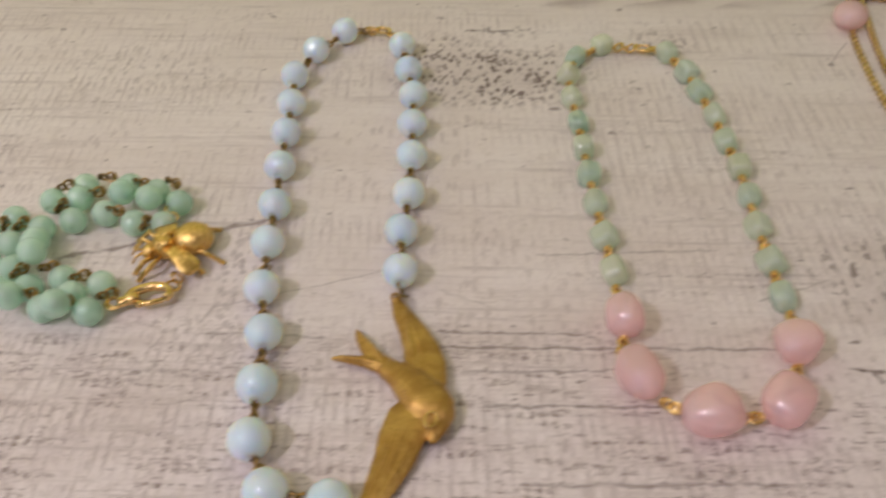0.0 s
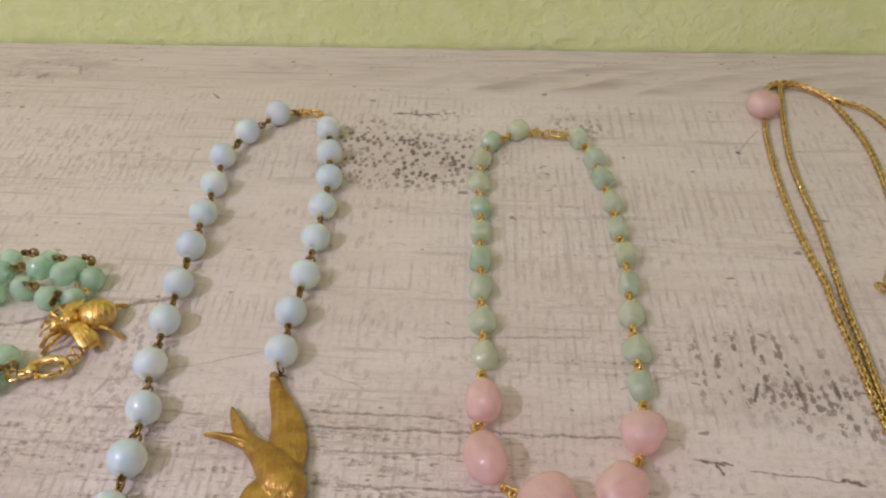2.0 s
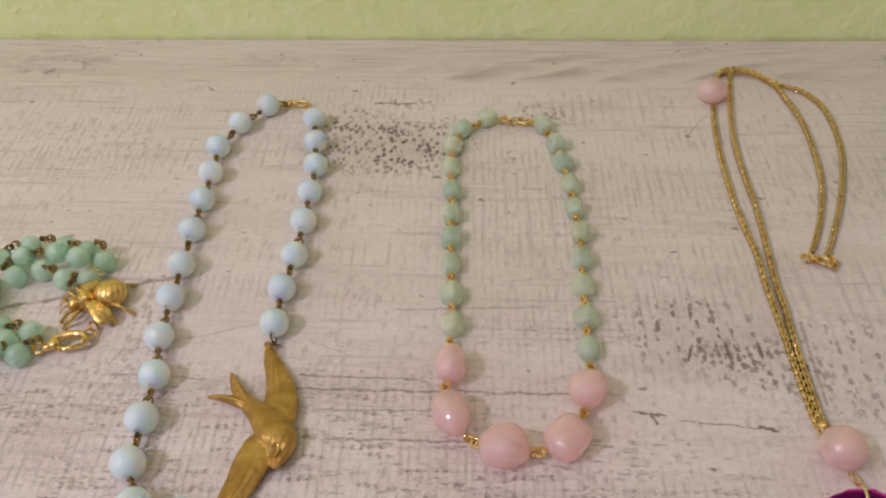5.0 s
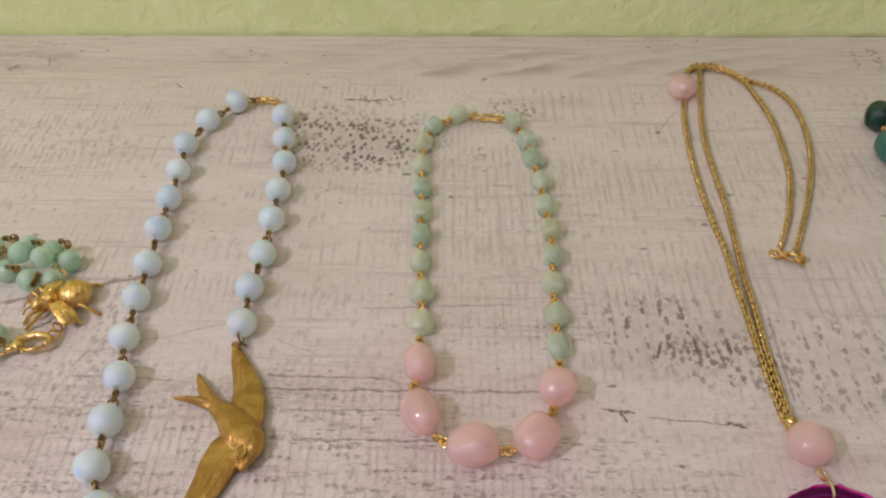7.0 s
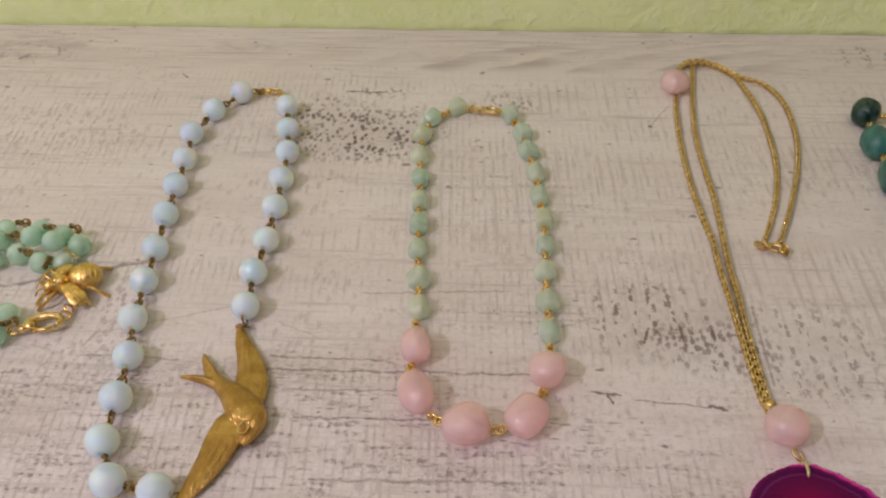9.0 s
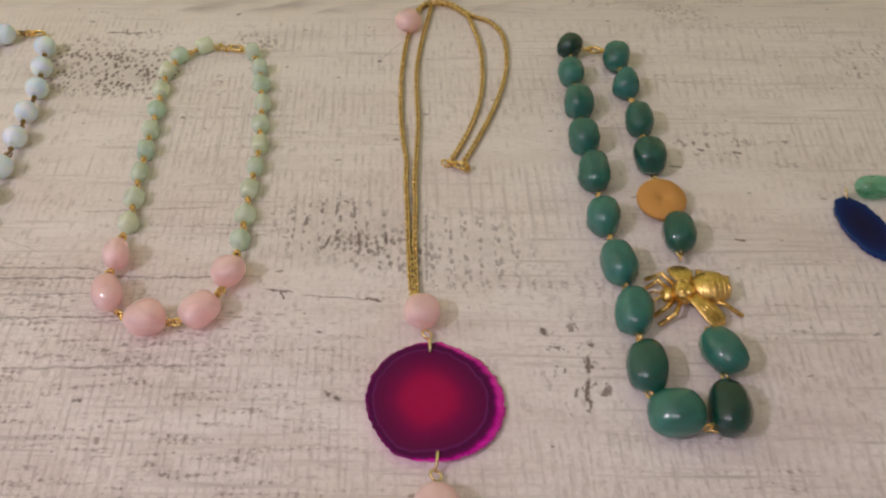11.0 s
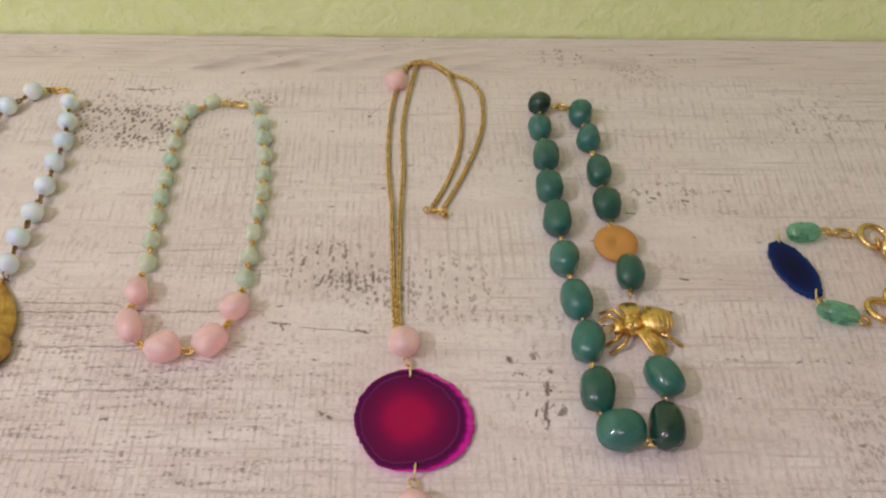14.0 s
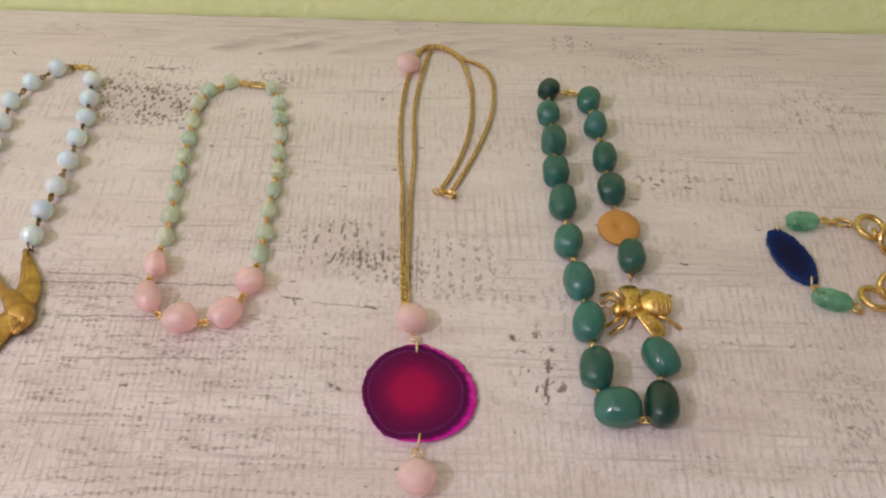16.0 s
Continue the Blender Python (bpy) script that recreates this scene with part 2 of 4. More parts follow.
    for cx, cy, rx, ry, amount in ((-0.080, 0.480, 0.046, 0.016, 0.50), (0.050, 0.487, 0.022, 0.010, 0.40), (0.160, 0.480, 0.016, 0.009, 0.30), (0.440, 0.478, 0.026, 0.010, 0.32)):
        soft = spot(soft, smudge, cx, cy, rx, ry, amount)
    for cx, cy, rx, ry, amount in ((0.120, 0.403, 0.046, 0.022, 0.26), (0.275, 0.272, 0.040, 0.024, 0.18), (0.322, 0.262, 0.030, 0.022, 0.14)):
        soft = spot(soft, None, cx, cy, rx, ry, amount)

    # flecks where the paint has broken through
    hard = times(k, k.step(noise_at(soft, (140, 240, 1), (9, 1, 4), 2, 0.4), 0.715, 0.76), 0.7)
    flecks = grains(hard, 400, 250, (2, 3, 0), 0.36, 0.47)
    flecks = k.math("MULTIPLY", flecks, k.step(noise_at(flecks, (40, 90, 1), (6, 6, 0), 3), 0.34, 0.48, 0.2, 1))
    for cx, cy, rx, ry, amount in ((0.128, 0.402, 0.044, 0.024, 1.0), (0.106, 0.418, 0.018, 0.018, 0.9), (0.287, 0.266, 0.030, 0.016, 0.8), (0.452, 0.465, 0.022, 0.012, 0.45),
                                   (0.515, 0.180, 0.020, 0.034, 0.4), (0.205, 0.430, 0.016, 0.010, 0.6), (0.045, 0.275, 0.012, 0.032, 0.4), (0.135, 0.440, 0.014, 0.005, 0.8)):
        hard = spot(hard, flecks, cx, cy, rx, ry, amount)
    columns = k.math("MULTIPLY", k.step(k.math("SINE", k.math("MULTIPLY", lane, 2 * math.pi / 0.0072)), -0.3, 0.6, 0.15, 1), grains(hard, 400, 235, (7, 1, 0), 0.36, 0.47))
    for cx, cy, rx, ry, amount in ((0.262, 0.281, 0.032, 0.022, 0.85), (0.322, 0.265, 0.034, 0.026, 0.6), (0.405, 0.482, 0.022, 0.011, 0.6), (-0.03, 0.40, 0.05, 0.02, 0.3)):
        hard = spot(hard, columns, cx, cy, rx, ry, amount)
    coarse = k.step(noise_at(hard, (260, 150, 1), (4, 0, 2), 4, 0.6, 0.3), 0.55, 0.64)
    for cx, cy, rx, ry, amount in ((0.369, 0.200, 0.015, 0.028, 1.0), (0.452, 0.340, 0.036, 0.012, 0.7), (0.560, 0.412, 0.030, 0.024, 0.65), (-0.075, 0.475, 0.030, 0.013, 0.6),
                                   (0.178, 0.208, 0.026, 0.007, 0.7), (0.030, 0.250, 0.02, 0.03, 0.35)):
        hard = spot(hard, coarse, cx, cy, rx, ry, amount)

    # single marks, then long broken cracks
    for m in ((0.2362, 0.2418, 0.2450, 0.2402, 0.0009), (0.2424, 0.2402, 0.2442, 0.2364, 0.0007), (0.2445, 0.2412, 0.2475, 0.2406, 0.0006), (0.2530, 0.2385, 0.2850, 0.2362, 0.0006, 0.7),
              (0.2800, 0.2372, 0.2862, 0.2352, 0.0011), (0.1682, 0.1838, 0.1716, 0.1838, 0.0012), (0.2675, 0.1880, 0.2682, 0.1870, 0.0016), (0.2712, 0.1862, 0.2726, 0.1846, 0.0017)):
        hard = stroke(hard, *m)
    for m in ((0.3550, 0.2196, 0.3560, 0.2180, 0.0024), (0.3728, 0.2065, 0.3722, 0.1985, 0.0014), (0.3720, 0.1950, 0.3705, 0.1850, 0.0014), (0.4480, 0.2740, 0.4520, 0.2732, 0.0010),
              (0.4600, 0.3356, 0.4640, 0.3346, 0.0011), (0.4425, 0.3372, 0.4455, 0.3368, 0.0010), (0.4260, 0.3248, 0.4320, 0.3240, 0.0007), (0.0195, 0.4555, 0.0235, 0.4515, 0.0008),
              (0.2755, 0.4140, 0.2768, 0.4128, 0.0010), (0.2880, 0.4320, 0.2768, 0.4145, 0.0005, 0.45), (0.1150, 0.4400, 0.1370, 0.4400, 0.0008), (0.2612, 0.2745, 0.2588, 0.2672, 0.0011), (0.2742, 0.2765, 0.2745, 0.2700, 0.0014),
              (0.2865, 0.2775, 0.2870, 0.2690, 0.0012), (0.3050, 0.2880, 0.3060, 0.2480, 0.0008, 0.6)):
        hard = stroke(hard, *m)
    lines = k.math("MULTIPLY", hard, 0.0001)
    for m in ((-0.024, 0.2843, 0.045, 0.3050, 0.0015, 0.75), (0.036, 0.2625, 0.094, 0.2812, 0.0006, 0.38), (0.036, 0.2512, 0.074, 0.2506, 0.0007, 0.55), (0.033, 0.2560, 0.036, 0.2635, 0.0008, 0.5),
              (0.110, 0.2538, 0.160, 0.2530, 0.0008, 0.7), (0.108, 0.2468, 0.232, 0.2492, 0.0009, 0.75), (0.118, 0.2374, 0.165, 0.2389, 0.0008, 0.55), (0.125, 0.2246, 0.186, 0.2262, 0.0008, 0.7),
              (0.135, 0.1985, 0.206, 0.2007, 0.0008, 0.6), (0.142, 0.2892, 0.205, 0.2932, 0.0006, 0.5), (0.215, 0.2690, 0.240, 0.2800, 0.0007, 0.4), (0.110, 0.2720, 0.128, 0.2640, 0.0006, 0.25)):
        lines = stroke(lines, *m)
    lines = k.math("MULTIPLY", lines, k.step(noise_at(lines, (90, 200, 1)), 0.32, 0.52, 0.4, 1))
    hard = k.math("MULTIPLY", k.math("MAXIMUM", hard, lines), k.step(fine, 0.25, 0.55, 0.7, 1))

    colour = k.mix(k.math("MULTIPLY", soft, 0.9), paint_and_bounce, (0.23, 0.17, 0.15))
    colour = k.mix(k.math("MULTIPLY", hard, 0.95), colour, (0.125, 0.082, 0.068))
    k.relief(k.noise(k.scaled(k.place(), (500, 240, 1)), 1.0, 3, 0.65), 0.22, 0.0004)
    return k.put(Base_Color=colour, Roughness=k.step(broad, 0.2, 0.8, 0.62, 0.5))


def stucco():
    k = Nodes("lime_green_stucco")
    p = k.place()
    lump = k.noise(p, 115, 3, 0.5, 0.2)
    flat = k.step(lump, 0.30, 0.72)
    grit = k.noise(p, 420, 3, 0.6)
    tone = k.noise(p, 5, 3)
    colour = k.mix(k.step(tone, 0.3, 0.7), (0.69, 0.765, 0.32), (0.75, 0.815, 0.38))
    colour = k.mix(k.math("MULTIPLY", flat, 0.35), colour, (0.83, 0.86, 0.54))
    k.relief(k.math("ADD", flat, k.math("MULTIPLY", grit, 0.12)), 0.40, 0.0018)
    return k.put(Base_Color=colour, Roughness=0.7)


def plaster(name, a, b):
    k = Nodes(name)
    p = k.place()
    k.relief(k.noise(p, 90, 3), 0.3, 0.002)
    return k.put(Base_Color=k.mix(k.noise(p, 3, 4), a, b), Roughness=0.85)


def stone(name, ramp, depth, rough=0.12, spread=(1.0, 0.7, 0.5), cloud=160, mottle=0.4, dark=0.6, flaw=0.0, clear=0.0, glow=None, tint=(1.0, 1.0, 1.0)):
    """Polished stone whose tone differs from bead to bead: a cloudy body that scatters light, with
    veins through which light passes straight (clear), and light that leaves on the far side (glow)."""
    k = Nodes(name)
    p = k.place()
    luck = k.chance()
    tone = k.ramp(luck, *ramp)
    n = k.tree.nodes.new("ShaderNodeVectorMath")
    n.operation = "MULTIPLY_ADD"
    k.feed(n.inputs[0], luck)
    n.inputs[1].default_value = (0.7, 0.4, 0.9)
    k.feed(n.inputs[2], p)
    q = n.outputs[0]
    vein = k.noise(q, cloud, 4, 0.6, 0.8)
    n = k.tree.nodes.new("ShaderNodeMix")
    n.data_type, n.blend_type = "RGBA", "MULTIPLY"
    k.feed(n.inputs[0], k.step(vein, 0.35, 0.75, 0, mottle))
    k.feed(n.inputs[6], tone)
    n.inputs[7].default_value = (dark, dark, dark, 1)
    if flaw:
        k.relief(k.noise(q, 240, 3, 0.6), flaw, 0.0006)
    k.shader.subsurface_method = "RANDOM_WALK"
    k.put(Base_Color=n.outputs[2], Roughness=rough, Subsurface_Weight=1.0 if depth else 0.0, Subsurface_Radius=spread,
          Subsurface_Scale=depth, IOR=1.5, Specular_IOR_Level=0.65)
    if clear:
        k.put(Specular_IOR_Level=0.0)
        nodes, link = k.tree.nodes, k.tree.links.new

        def mixed(amount, a, b):
            m = nodes.new("ShaderNodeMixShader")
            k.feed(m.inputs[0], amount)
            link(a, m.inputs[1])
            link(b, m.inputs[2])
            return m.outputs[0]

        straight, far, both, skin = (nodes.new("ShaderNode" + c) for c in ("BsdfTransparent", "BsdfTranslucent", "AddShader", "BsdfGlossy"))
        straight.inputs["Color"].default_value = (*tint, 1)
        far.inputs["Color"].default_value = (*(glow or tint), 1)
        link(k.shader.outputs[0], both.inputs[0])
        link(far.outputs[0], both.inputs[1])
        skin.inputs["Roughness"].default_value = rough
        veined = k.step(k.noise(q, cloud * 0.7, 3, 0.55, 0.6), 0.34, 0.66, clear * 1.12, clear * 0.88)
        facing = nodes.new("ShaderNodeLayerWeight")
        facing.inputs["Blend"].default_value = 0.5
        gloss = k.math("MULTIPLY_ADD", k.math("POWER", facing.outputs["Facing"], 5.0), 0.4, 0.09)
        polished = mixed(gloss, mixed(veined, both.outputs[0], straight.outputs[0]), skin.outputs[0])
        for out in [o for o in nodes if o.type == "OUTPUT_MATERIAL"]:
            link(polished, out.inputs["Surface"])
    return k.mat


def metal(name, a, b, rough, bump=0.0, scale=500):
    k = Nodes(name)
    p = k.place()
    n = k.noise(p, scale, 3, 0.6)
    if bump:
        k.relief(n, bump, 0.0005)
    return k.put(Base_Color=k.mix(k.step(n, 0.35, 0.7), a, b), Metallic=1.0, Roughness=k.step(n, 0.2, 0.8, rough * 0.75, rough * 1.3))


def feathered():
    k = Nodes("brushed_raw_brass")
    p = k.place()
    barbs = k.noise(k.scaled(p, (1100, 340, 500)), 1.0, 3, 0.6, 0.5)
    wear = k.noise(p, 140, 3)
    scratch = k.noise(k.scaled(p, (500, 1500, 500), (3, 1, 0)), 1.0, 2, 0.5)
    k.relief(barbs, 0.75, 0.0008)
    colour = k.mix(k.step(wear, 0.35, 0.7), (0.45, 0.26, 0.07), (0.64, 0.40, 0.125))
    return k.put(Base_Color=k.mix(k.step(scratch, 0.55, 0.75, 0, 0.4), colour, (0.30, 0.17, 0.045)), Metallic=0.9, Roughness=k.step(wear, 0.3, 0.7, 0.46, 0.32))


def sliced(name, stops, depth=0.004, rough=0.16):
    """Banded agate: the bands follow the rings of the slice, which its mesh carries."""
    k = Nodes(name)
    p = k.place()
    band = k.tree.nodes.new("ShaderNodeAttribute")
    band.attribute_name = "band"
    d = k.math("ADD", band.outputs["Fac"], k.math("MULTIPLY", k.math("SUBTRACT", k.noise(p, 130, 3, 0.55), 0.5), 0.07))
    d = k.math("ADD", d, k.math("MULTIPLY", k.math("SUBTRACT", k.noise(p, 620, 2), 0.5), 0.02))
    k.relief(k.noise(p, 700, 3, 0.6), 0.08, 0.0003)
    k.shader.subsurface_method = "RANDOM_WALK"
    return k.put(Base_Color=k.ramp(d, *stops), Roughness=rough, Specular_IOR_Level=0.16, Subsurface_Weight=0.12, Subsurface_Radius=(1.0, 0.25, 0.7), Subsurface_Scale=depth)


WOOD = whitewashed_wood()
STUCCO = stucco()
PLASTER = plaster("warm_white_plaster", (0.70, 0.66, 0.58), (0.76, 0.72, 0.64))
FLOORING = plaster("brown_floor", (0.26, 0.19, 0.13), (0.34, 0.25, 0.18))
OPAL = stone("opalite_glass", ((0.0, (0.43, 0.67, 1.0)), (1.0, (0.50, 0.73, 1.0))), 0.022, 0.09, (1.0, 0.6, 0.28), 20, 0.05, 0.95, 0.0, 0.24, (0.30, 0.19, 0.06), (1.0, 0.93, 0.84))
JADE = stone("frosted_aqua_jade", ((0.0, (0.31, 0.50, 0.42)), (0.3, (0.51, 0.65, 0.55)), (0.55, (0.64, 0.68, 0.49)), (0.8, (0.40, 0.58, 0.50)), (1.0, (0.65, 0.72, 0.60))), 0.030, 0.12, (1.0, 1.0, 1.0), 70, 0.2, 0.72, 0.03, 0.44, (0.16, 0.20, 0.13), (0.86, 0.92, 0.81))
ROSE = stone("rose_quartz", ((0.0, (0.86, 0.53, 0.55)), (1.0, (0.89, 0.62, 0.62))), 0.040, 0.09, (1.0, 0.85, 0.85), 60, 0.3, 0.72, 0.03, 0.48, (0.24, 0.13, 0.125), (1.0, 0.85, 0.835))
GREEN = stone("green_aventurine", ((0.0, (0.012, 0.085, 0.062)), (0.3, (0.022, 0.132, 0.102)), (0.75, (0.038, 0.182, 0.145)), (1.0, (0.030, 0.165, 0.142))), 0.0015, 0.12, (0.5, 1.0, 0.7), 110, 0.6, 0.6, 0.06)
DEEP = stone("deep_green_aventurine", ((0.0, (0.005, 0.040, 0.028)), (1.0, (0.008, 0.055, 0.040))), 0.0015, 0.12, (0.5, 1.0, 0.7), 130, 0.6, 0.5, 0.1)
MINT = stone("mint_glass", ((0.0, (0.42, 0.62, 0.50)), (1.0, (0.53, 0.72, 0.58))), 0.012, 0.09, (1.0, 1.0, 1.0), 60, 0.15, 0.8, 0.0, 0.44, (0.12, 0.17, 0.12), (0.80, 0.93, 0.83))
AQUA = stone("sea_green_agate", ((0.0, (0.08, 0.34, 0.28)), (1.0, (0.17, 0.40, 0.25))), 0.008, 0.10, (1.0, 1.0, 1.0), 180, 0.8, 0.5, 0.0, 0.68, (0.05, 0.13, 0.09), (0.56, 0.85, 0.74))
GOLD = metal("polished_gold", (0.70, 0.45, 0.15), (0.92, 0.69, 0.34), 0.13)
PALE_GOLD = metal("pale_gold_wire", (0.82, 0.64, 0.36), (0.95, 0.80, 0.55), 0.12)
CHAIN = metal("gold_chain_metal", (0.56, 0.38, 0.14), (0.92, 0.70, 0.36), 0.12)
BRONZE = metal("antique_brass_wire", (0.17, 0.11, 0.045), (0.42, 0.28, 0.10), 0.30)
BEE_GOLD = metal("cast_gold", (0.68, 0.44, 0.13), (0.90, 0.64, 0.25), 0.33, 0.5, 520)
BRASS = feathered()
DISC = plaster("ochre_disc", (0.46, 0.22, 0.05), (0.54, 0.275, 0.065))
PURPLE = sliced("magenta_agate", ((0.0, (0.34, 0.003, 0.060)), (0.32, (0.32, 0.002, 0.060)), (0.54, (0.17, 0.001, 0.055)), (0.68, (0.115, 0.001, 0.050)), (0.80, (0.100, 0.001, 0.050)), (0.825, (0.13, 0.014, 0.11)), (0.85, (0.070, 0.001, 0.044)),
                                  # rim stops: magenta stone with the light coming through it painted in
                                  (0.91, (0.085, 0.001, 0.055)), (0.945, (0.19, 0.001, 0.11)), (0.972, (0.62, 0.010, 0.34)), (1.0, (0.82, 0.050, 0.50))))
BLUE = sliced("blue_agate", ((0.0, (0.002, 0.003, 0.028)), (0.6, (0.003, 0.006, 0.060)), (0.84, (0.003, 0.016, 0.10)), (0.93, (0.003, 0.03, 0.12)), (1.0, (0.006, 0.025, 0.15))))


# ---------------------------------------------------------------- building helpers
def finish(bm, name, material, smooth=True):
    me = bpy.data.meshes.new(name)
    bm.to_mesh(me)
    bm.free()
    me.materials.append(material)
    if smooth:
        me.polygons.foreach_set("use_smooth", [True] * len(me.polygons))
    return me


def set_part(name, mesh, parent, m, label=""):
    """One mesh object under parent, at the world pose m."""
    ob = new(name, mesh)
    ob.parent = parent
    ob.matrix_basis = parent_world[parent].inverted() @ m
    parent_world[ob] = m
    if label:
        ob["label"] = label
    return ob


parent_world = {}


def thing(name, x, y, label, category, group=""):
    ob = new(name)
    ob.empty_display_size = 0.02
    ob.location = (x, y, 0)
    parent_world[ob] = Matrix.Translation((x, y, 0))
    return tagged(ob, label, category, group)


def part(name, bm, material, parent, label="", m=Matrix.Identity(4), smooth=True):
    return set_part(name, finish(bm, name, material, smooth), parent, m, label)


def box(bm, x0, x1, y0, y1, z0, z1, bevel=0.0):
    made = bmesh.ops.create_cube(bm, size=1.0, matrix=Matrix.LocRotScale(((x0 + x1) / 2, (y0 + y1) / 2, (z0 + z1) / 2), None, (x1 - x0, y1 - y0, z1 - z0)))
    if bevel:
        edges = list({e for v in made["verts"] for e in v.link_edges})
        bmesh.ops.bevel(bm, geom=edges, offset=bevel, segments=2, affect="EDGES", profile=0.5)


def torus(bm, big, small, m, n=16, k=7, stretch=1.0):
    """A ring in its own xy plane; stretch lengthens it along x."""
    rings = []
    for i in range(n):
        a = 2 * math.pi * i / n
        c = Vector((math.cos(a), math.sin(a), 0))
        rings.append([bm.verts.new(m @ (Vector((c.x * big * stretch, c.y * big, 0)) + c * small * math.cos(2 * math.pi * j / k) + Vector((0, 0, small * math.sin(2 * math.pi * j / k))))) for j in range(k)])
    for i in range(n):
        a, b = rings[i], rings[(i + 1) % n]
        for j in range(k):
            bm.faces.new((a[j], b[j], b[(j + 1) % k], a[(j + 1) % k]))


def loft(bm, points, widths, heights, n=14, ends=True):
    """A body with elliptic cuts along a line of points that lies about level."""
    rings = []
    for i, p in enumerate(points):
        a, b = points[max(i - 1, 0)], points[min(i + 1, len(points) - 1)]
        d = (Vector(b) - Vector(a)).normalized()
        side = d.cross(Vector((0, 0, 1)))
        side = side.normalized() if side.length > 1e-4 else Vector((1, 0, 0))
        up = side.cross(d)
        rings.append([bm.verts.new(Vector(p) + side * math.cos(t) * widths[i] + up * math.sin(t) * heights[i]) for t in (2 * math.pi * j / n for j in range(n))])
    for a, b in zip(rings, rings[1:]):
        for j in range(n):
            bm.faces.new((a[j], a[(j + 1) % n], b[(j + 1) % n], b[j]))
    if ends:
        bm.faces.new(list(reversed(rings[0])))
        bm.faces.new(rings[-1])


def tube(bm, points, r, n=7):
    loft(bm, points, [r] * len(points), [r] * len(points), n)


def ball(bm, m, sx, sy, sz, u=20, v=12):
    bmesh.ops.create_uvsphere(bm, u_segments=u, v_segments=v, radius=1.0, matrix=m @ Matrix.Diagonal((sx, sy, sz, 1)))


def glide(points, step):
    """Places at even steps along a smooth line through the points."""
    pts = [Vector(p) for p in points]
    pts = [pts[0] * 2 - pts[1]] + pts + [pts[-1] * 2 - pts[-2]]
    fine = []
    for i in range(1, len(pts) - 2):
        a, b, c, d = pts[i - 1:i + 3]
        for j in range(24):
            t = j / 24
            fine.append(0.5 * (2 * b + (c - a) * t + (2 * a - 5 * b + 4 * c - d) * t * t + (3 * b - a - 3 * c + d) * t ** 3))
    fine.append(pts[-2])
    out, left = [fine[0]], step
    for a, b in zip(fine, fine[1:]):
        seg, at = (b - a).length, 0.0
        while seg - at >= left:
            at += left
            out.append(a.lerp(b, at / seg))
            left = step
        left -= seg - at
    return out


def along(p, q):
    """A pose midway between p and q with x along the way from p to q."""
    d = (Vector(q) - Vector(p)).normalized()
    z = Vector((0, 0, 1)) - d * d.z
    z.normalize()
    m = Matrix((d, z.cross(d), z)).transposed().to_4x4()
    m.translation = (Vector(p) + Vector(q)) / 2
    return m


def turned(x, y, z, yaw=0.0, tip=0.0, roll=0.0):
    return pose(x, y, z, roll, tip, yaw)


def round_bead(r, material, name="bead", seed=0, uneven=0.0):
    """A drilled round bead; its hole runs along x."""
    bm = bmesh.new()
    prof = []
    hole = r * 0.13
    a0 = math.asin(hole / r)
    for i in range(13):
        a = a0 + (math.pi - 2 * a0) * i / 12
        prof.append((-r * math.cos(a), r * math.sin(a)))
    prof = [(prof[0][0] + r * 0.25, hole * 0.8)] + prof + [(prof[-1][0] - r * 0.25, hole * 0.8)]
    n = 24
    rings = [[bm.verts.new((px, pr * math.cos(2 * math.pi * j / n), pr * math.sin(2 * math.pi * j / n))) for j in range(n)] for px, pr in prof]
    for a, b in zip(rings, rings[1:]):
        for j in range(n):
            bm.faces.new((a[j], b[j], b[(j + 1) % n], a[(j + 1) % n]))
    bm.faces.new(list(reversed(rings[0])))
    bm.faces.new(rings[-1])
    if uneven:
        for v in bm.verts:
            v.co *= 1 + uneven * (noise.noise(v.co * (0.9 / r) + Vector((seed * 3.7, seed, 0))))
    bmesh.ops.recalc_face_normals(bm, faces=bm.faces)
    return finish(bm, name, material)


def nugget(lx, ly, lz, material, seed, square=2.4, uneven=0.16, name="bead"):
    """A tumbled or drum-shaped stone bead with half sizes lx, ly, lz; square above 2 makes it boxier."""
    bm = bmesh.new()
    bmesh.ops.create_uvsphere(bm, u_segments=24, v_segments=14, radius=1.0)
    for v in bm.verts:
        c = v.co.copy()
        s = (abs(c.x) ** square + abs(c.y) ** square + abs(c.z) ** square) ** (-1 / square)
        c *= s
        c *= 1 + uneven * noise.noise(c * 0.9 + Vector((seed * 5.3, seed * 1.7, 2))) + uneven * 0.35 * noise.noise(c * 2.6 + Vector((seed, 9, seed * 2.1)))
        v.co = Vector((c.x * lx, c.y * ly, c.z * lz))
    return finish(bm, name, material)


def eye_link(length, wire, loop, material, name="wire_link"):
    """Two wrapped wire eyes hooked in one another, along x."""
    bm = bmesh.new()
    h = length / 2
    torus(bm, loop, wire, turned(-loop * 0.85, 0, 0, 0, 0, 75), 16, 7, 1.15)
    torus(bm, loop, wire, turned(loop * 0.85, 0, 0, 0, 0, 20), 16, 7, 1.15)
    for s in (-1, 1):
        if h > loop * 1.9:
            tube(bm, [(s * loop * 1.8, 0, 0), (s * h, 0, 0)] if s > 0 else [(-h, 0, 0), (-loop * 1.8, 0, 0)], wire * 0.9)
            for i in range(2):
                torus(bm, wire * 1.7, wire * 0.8, Matrix.Translation((s * (h - wire * (0.8 + 1.7 * i)), 0, 0)) @ turned(0, 0, 0, 0, 90, 0), 10, 6)
    return finish(bm, name, material)


